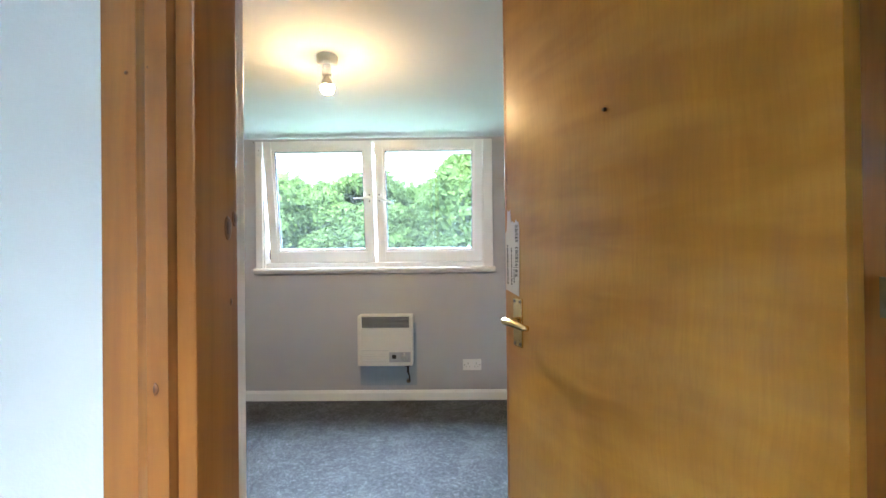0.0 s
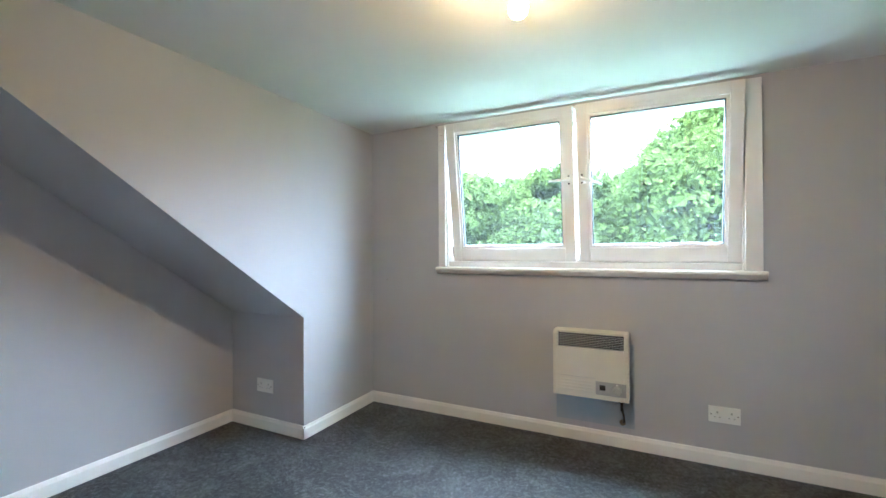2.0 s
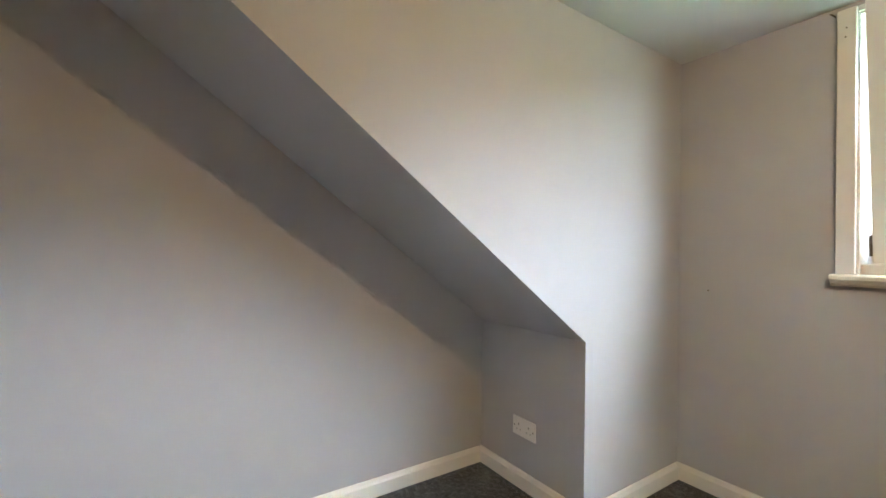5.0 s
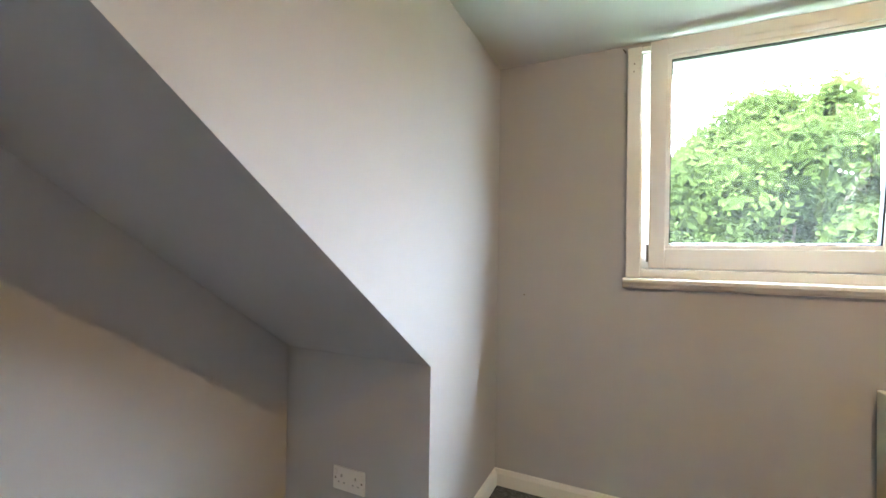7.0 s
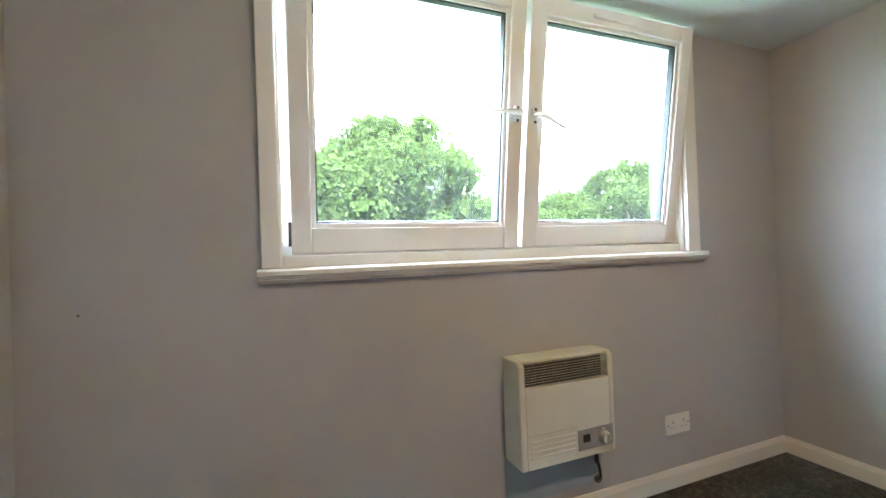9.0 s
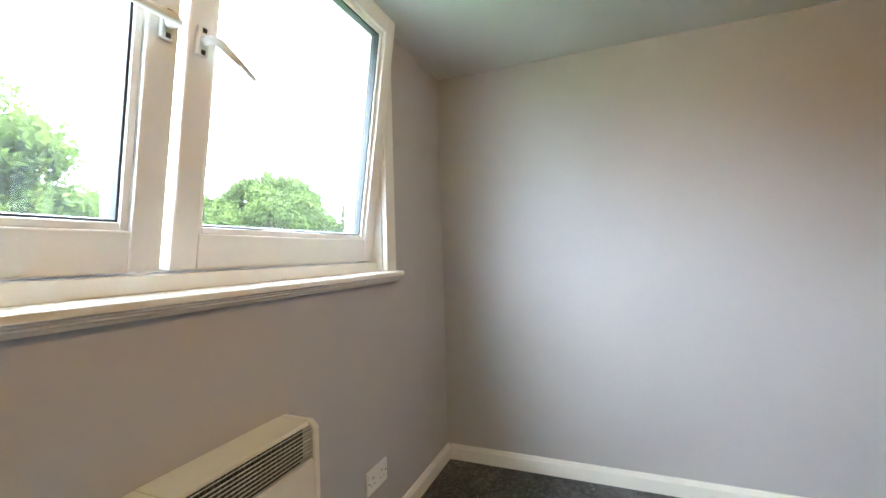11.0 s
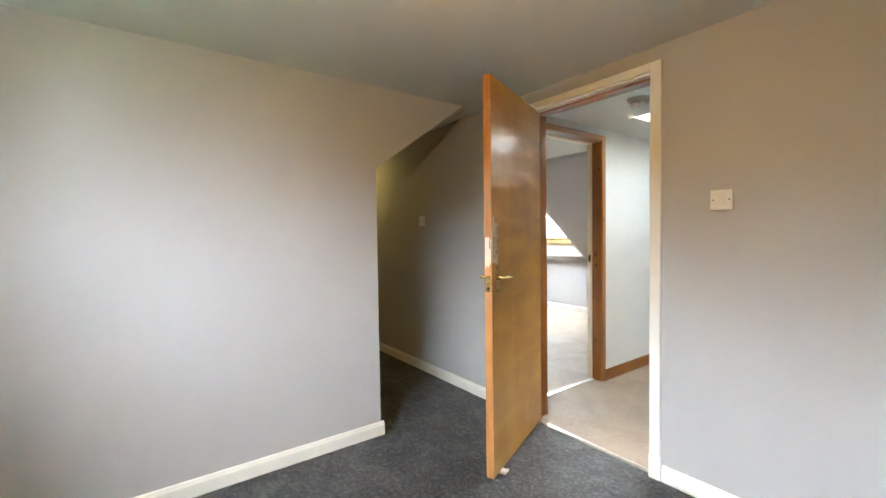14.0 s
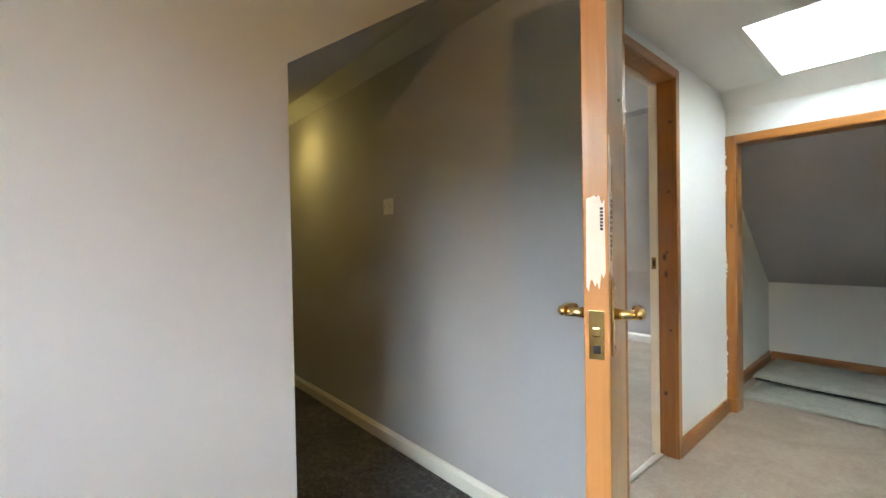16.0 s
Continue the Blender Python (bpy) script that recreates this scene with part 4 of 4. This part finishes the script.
# ---------------------------------------------------------------- roof windows
rw = thing("skylight", pose(0, 0, 0), "white roof window in a flared hallway shaft", "skylight", kind="structure")
ZS = 2.42
bm = bmesh.new()
t_in, t_out = [(K0, L0), (K1, L0), (K1, L1), (K0, L1)], [(K0 + 0.09, L0 + 0.06), (K1 - 0.09, L0 + 0.06), (K1 - 0.09, L1 - 0.12), (K0 + 0.09, L1 - 0.12)]
sgn = [(-1, -1), (1, -1), (1, 1), (-1, 1)]
loops = [[bm.verts.new((p[0] + g * q[0], p[1] + g * q[1], zz)) for p, q in zip(ring, sgn)] for ring, zz, g in ((t_in, H_TOP + 0.001, 0), (t_out, ZS, 0), (t_out, ZS, 0.032), (t_in, H_TOP + 0.001, 0.032))]
for u in range(4):
    lo, hi = loops[u], loops[(u + 1) % 4]
    for i in range(4):
        j = (i + 1) % 4
        bm.faces.new((lo[i], lo[j], hi[j], hi[i]))
part("shaft", bm, HALLCEIL, rw, "white painted light shaft")
x0, x1, y0, y1 = K0 + 0.09, K1 - 0.09, L0 + 0.06, L1 - 0.12
slab("window_frame", [(x0 - 0.05, x0 + 0.06, y0 - 0.05, y1 + 0.05, ZS, ZS + 0.06), (x1 - 0.06, x1 + 0.05, y0 - 0.05, y1 + 0.05, ZS, ZS + 0.06), (x0 + 0.06, x1 - 0.06, y0 - 0.05, y0 + 0.06, ZS, ZS + 0.06), (x0 + 0.06, x1 - 0.06, y1 - 0.06, y1 + 0.05, ZS, ZS + 0.06)], UPVC, rw, bevel=0.006)
pn = slab("pane", (x0 + 0.05, x1 - 0.05, y0 + 0.05, y1 - 0.05, ZS + 0.028, ZS + 0.040), DIMGLASS, rw)
pn.visible_shadow = False

rv = thing("skylight", pose(0, 0, 0), "pale pine roof window in the back room's sloping ceiling", "skylight", kind="structure")
bm = bmesh.new()
def roof_bar(xa, xb, ya, yb, lift, deep):
    prism(bm, [(ya, south_rise(ya) + lift), (yb, south_rise(yb) + lift), (yb, south_rise(yb) + lift + deep), (ya, south_rise(ya) + lift + deep)], xa, xb, 0)
for args in ((V0 - 0.01, V0 + 0.06, VA, VB), (V1 - 0.06, V1 + 0.01, VA, VB), (V0 + 0.06, V1 - 0.06, VA, VA + 0.06), (V0 + 0.06, V1 - 0.06, VB - 0.06, VB)):
    roof_bar(*args, 0.16, 0.07)
part("window_frame", bm, PALEPINE, rv, "pale pine roof window frame")
bm = bmesh.new()
for args in ((V0 + 0.07, V0 + 0.12, VA + 0.07, VB - 0.07), (V1 - 0.12, V1 - 0.07, VA + 0.07, VB - 0.07), (V0 + 0.12, V1 - 0.12, VA + 0.07, VA + 0.12), (V0 + 0.12, V1 - 0.12, VB - 0.12, VB - 0.07)):
    roof_bar(*args, 0.19, 0.06)
part("sash", bm, PALEPINE, rv)
bm = bmesh.new()
roof_bar(V0 + 0.05, V1 - 0.05, VA + 0.06, VB - 0.06, 0.225, 0.012)
pn = part("pane", bm, GLASS, rv)
pn.visible_shadow = False
bm = bmesh.new()
for args in ((V0 - 0.02, V0 + 0.004, VA - 0.02, VB + 0.02), (V1 - 0.004, V1 + 0.02, VA - 0.02, VB + 0.02), (V0 + 0.004, V1 - 0.004, VA - 0.02, VA + 0.004), (V0 + 0.004, V1 - 0.004, VB - 0.004, VB + 0.02)):
    roof_bar(*args, -0.003, 0.165)
part("reveal", bm, CEIL, rv, "white reveal boards")


# ---------------------------------------------------------------- cupboard clutter
def sheet(bm, x0, x1, y0, y1, height, thick, nx=24, ny=20):
    grid = {}
    for i in range(nx + 1):
        for j in range(ny + 1):
            x, y = x0 + (x1 - x0) * i / nx, y0 + (y1 - y0) * j / ny
            z = height(i / nx, j / ny, x, y)
            ex = 0.02 * noise.noise(Vector((x * 3, y * 3, 1)))
            grid[i, j] = (bm.verts.new((x + ex, y + ex, z)), bm.verts.new((x + ex, y + ex, z + thick)))
    for i in range(nx):
        for j in range(ny):
            for k in (0, 1):
                bm.faces.new([grid[p][k] for p in ((i, j), (i + 1, j), (i + 1, j + 1), (i, j + 1))])
    for i in range(nx):
        for j in (0, ny):
            bm.faces.new((grid[i, j][0], grid[i + 1, j][0], grid[i + 1, j][1], grid[i, j][1]))
    for j in range(ny):
        for i in (0, nx):
            bm.faces.new((grid[i, j][0], grid[i, j + 1][0], grid[i, j + 1][1], grid[i, j][1]))


cr = thing("carpet_offcut", pose(0, 0, 0), "folded sage carpet offcut lying in the eaves cupboard", "carpet offcut")
bm = bmesh.new()
sheet(bm, 1.75, 2.80, -5.60, -5.02, lambda u, v, x, y: 0.004 + 0.012 * max(0, noise.noise(Vector((x * 2, y * 2, 0)))), 0.010)
part("lower_fold", bm, GREYCARPET, cr, smooth=True)
bm = bmesh.new()
sheet(bm, 1.70, 2.83, -6.28, -5.42, lambda u, v, x, y: 0.020 + 0.030 * v * v * (0.3 + 0.7 * u) + 0.010 * noise.noise(Vector((x * 2.5, y * 2.5, 4))), 0.010)
part("upper_fold", bm, GREYCARPET, cr, smooth=True)
bm = bmesh.new()
sheet(bm, 1.71, 2.82, -5.60, -5.425, lambda u, v, x, y: 0.0165 + 0.018 * v * (0.3 + 0.7 * u), 0.004, 24, 6)
part("backing", bm, BACKING, cr, "black underside showing at the fold")

# ---------------------------------------------------------------- marks on the walls
nl = thing("wall_nail", pose(0.141, 0, 0.965), "small dark nail stuck in the window wall", "nail")
bm = bmesh.new()
tube(bm, [(0, 0.003, 0), (0, -0.006, 0)], [0.0025, 0.004], 8)
part("nail_head", bm, HINGE, nl)

hk = thing("picture_hook", pose(W0 - 0.066, -0.004, WT + 0.012), "small bent metal hook beside the window top", "hook")
bm = bmesh.new()
tube(bm, [(0, 0.006, 0), (0, -0.010, 0), (-0.006, -0.018, 0.006), (-0.012, -0.016, 0.010)], [0.002, 0.003, 0.003, 0.002], 8)
part("wire", bm, HINGE, hk)
for x, z in ((W0 - 0.028, 2.02), (W0 - 0.031, 1.985)):
    bm = bmesh.new()
    tube(bm, [(x, -0.021, z), (x, -0.0235, z)], [0.003, 0.003], 8)
    part("screw_hole", bm, HINGE, win)
rs = random.Random(8)
for z0, z1 in ((0.16, 0.60), (0.85, 1.05), (1.38, 1.74)):
    bm = bmesh.new()
    k = 26
    edge = [(Q1 + 0.060 - 0.016 * rs.uniform(0.0, 1.0) ** 2 * abs(math.sin(3.1 * i / k)), z0 + (z1 - z0) * i / k) for i in range(k + 1)]
    prism(bm, [(Q1 + 0.0625, z0)] + edge + [(Q1 + 0.0625, z1)], C_Y + 0.0175, C_Y + 0.0195, 1)
    part("paint_splash", bm, WHITEWALL, dw3, "ragged white paint splash")

# ---------------------------------------------------------------- outside
GZ = -5.4
structure(slab("ground", (-600, 600, -600, 600, GZ - 0.2, GZ), GRASS), "mown grass far below the window", "ground")
structure(slab("wall_outer", [(-1.0, 7.4, 0.62, 0.72, GZ, -0.2), (-1.0, 7.4, -6.9, -6.8, GZ, -0.2), (-1.1, -1.0, -6.9, 0.72, GZ, -0.2), (7.4, 7.5, -6.9, 0.72, GZ, -0.2)], HARL), "grey roughcast outer walls of the house", "wall")
structure(slab("floor_deck", (-1.0, 7.4, -6.8, 0.62, -0.28, -0.16), HARL), "floor deck under the attic rooms", "floor")


def crown_mesh(seed, spread, height, n_leaf=15000, size=0.150):
    """A tree's leaves: many small bent leaves round uneven lobes."""
    r = np.random.RandomState(seed)
    lobes = []
    for k in range(190):
        d = r.normal(size=3)
        d /= np.linalg.norm(d)
        q = r.uniform(0.35, 0.86) if k % 3 == 0 else 0.86
        uneven = 1.0 + 0.13 * np.sin(2.0 * np.arctan2(d[1], d[0]) + seed) + r.uniform(-0.08, 0.08)
        lobes.append((spread * q * d[0] * uneven, spread * q * d[1] * uneven, height * (0.61 + 0.38 * q * d[2]), spread * r.uniform(0.17, 0.27)))
    lobes = np.array(lobes)
    pick = r.randint(0, len(lobes), n_leaf)
    d = r.normal(size=(n_leaf, 3))
    d /= np.linalg.norm(d, axis=1)[:, None]
    deep = r.uniform(0, 1, n_leaf) < 0.34
    rad = lobes[pick, 3] * np.where(deep, r.uniform(0.1, 0.72, n_leaf), 0.72 + 0.34 * r.uniform(0, 1, n_leaf) ** 0.6)
    c = lobes[pick, :3] + d * rad[:, None] * np.array([1, 1, 0.85])
    n = d + 0.75 * r.normal(size=(n_leaf, 3)) + np.array([0, 0, 0.35])
    n /= np.linalg.norm(n, axis=1)[:, None]
    u = np.cross(n, r.normal(size=(n_leaf, 3)))
    u /= np.linalg.norm(u, axis=1)[:, None]
    w = np.cross(n, u)
    s = (size * r.uniform(0.6, 1.3, n_leaf) * np.where(deep, 2.4, 1.0))[:, None]
    pts = np.stack([c - u * s * 0.6, c - w * s * 0.38 + n * s * 0.10, c + u * s * 0.65 - n * s * 0.12, c + w * s * 0.38 + n * s * 0.10], 1).reshape(-1, 3)
    me = bpy.data.meshes.new("crown")
    q = np.arange(n_leaf)[:, None] * 4
    faces = np.concatenate([q + [0, 1, 2], q + [0, 2, 3]], 0)
    me.from_pydata(pts.tolist(), [], faces.tolist())
    me.materials.append(LEAF)
    return me, lobes


def tree(seed, spread, height, n_leaf):
    ob = thing("tree", pose(0, 0, 0), "leafy green broadleaf tree beyond the window", "tree", "trees outside the window")
    me, lobes = crown_mesh(seed, spread, height, n_leaf)
    cr_ = new("crown", me)
    cr_.parent = ob
    r = random.Random(seed)
    bm = bmesh.new()
    fork = height * 0.30
    tube(bm, [(0, 0, 0), (0.05, 0.03, fork * 0.5), (0.02, 0.08, fork), (0.1, 0.0, height * 0.55), (0.12, 0.05, height * 0.82)], [0.36, 0.28, 0.24, 0.15, 0.05], 10)
    part("trunk", bm, BARK, ob, smooth=True)
    for k in range(0, len(lobes), 14):
        x, y, z, q = lobes[k]
        bm = bmesh.new()
        f = fork * r.uniform(0.85, 1.3)
        tube(bm, [(0.03, 0.05, f), (x * 0.35, y * 0.35, f + (z - f) * 0.45), (x * 0.95, y * 0.95, z)], [0.13, 0.08, 0.03], 7)
        part("limb", bm, BARK, ob, smooth=True)
    return ob


t1 = tree(11, 4.3, 12.2, 76000)
t1.matrix_basis = pose(4.8, 15.0, GZ)
t2 = tree(23, 3.1, 10.5, 52000)
t2.matrix_basis = pose(-1.3, 15.2, GZ)
t3 = tree(37, 3.4, 10.3, 56000)
t3.matrix_basis = pose(-5.2, 15.0, GZ)
for src, x, y, rz in ((t1, 21.5, 19.0, 140), (t2, 0.9, 19.0, 200), (t3, 13.4, 21.0, 70), (t2, 24.6, 14.2, 30), (t3, -11.0, 13.6, 120), (t2, -3.3, 17.4, 250), (t3, 29.0, 15.4, 300), (t3, 8.6, 22.0, 90), (t3, 17.2, 20.4, 10), (t2, 3.2, 20.0, 45), (t2, -7.8, 16.8, 160), (t3, -0.4, 20.5, 310)):
    copy_thing(src, pose(x, y, GZ, 0, 0, rz))
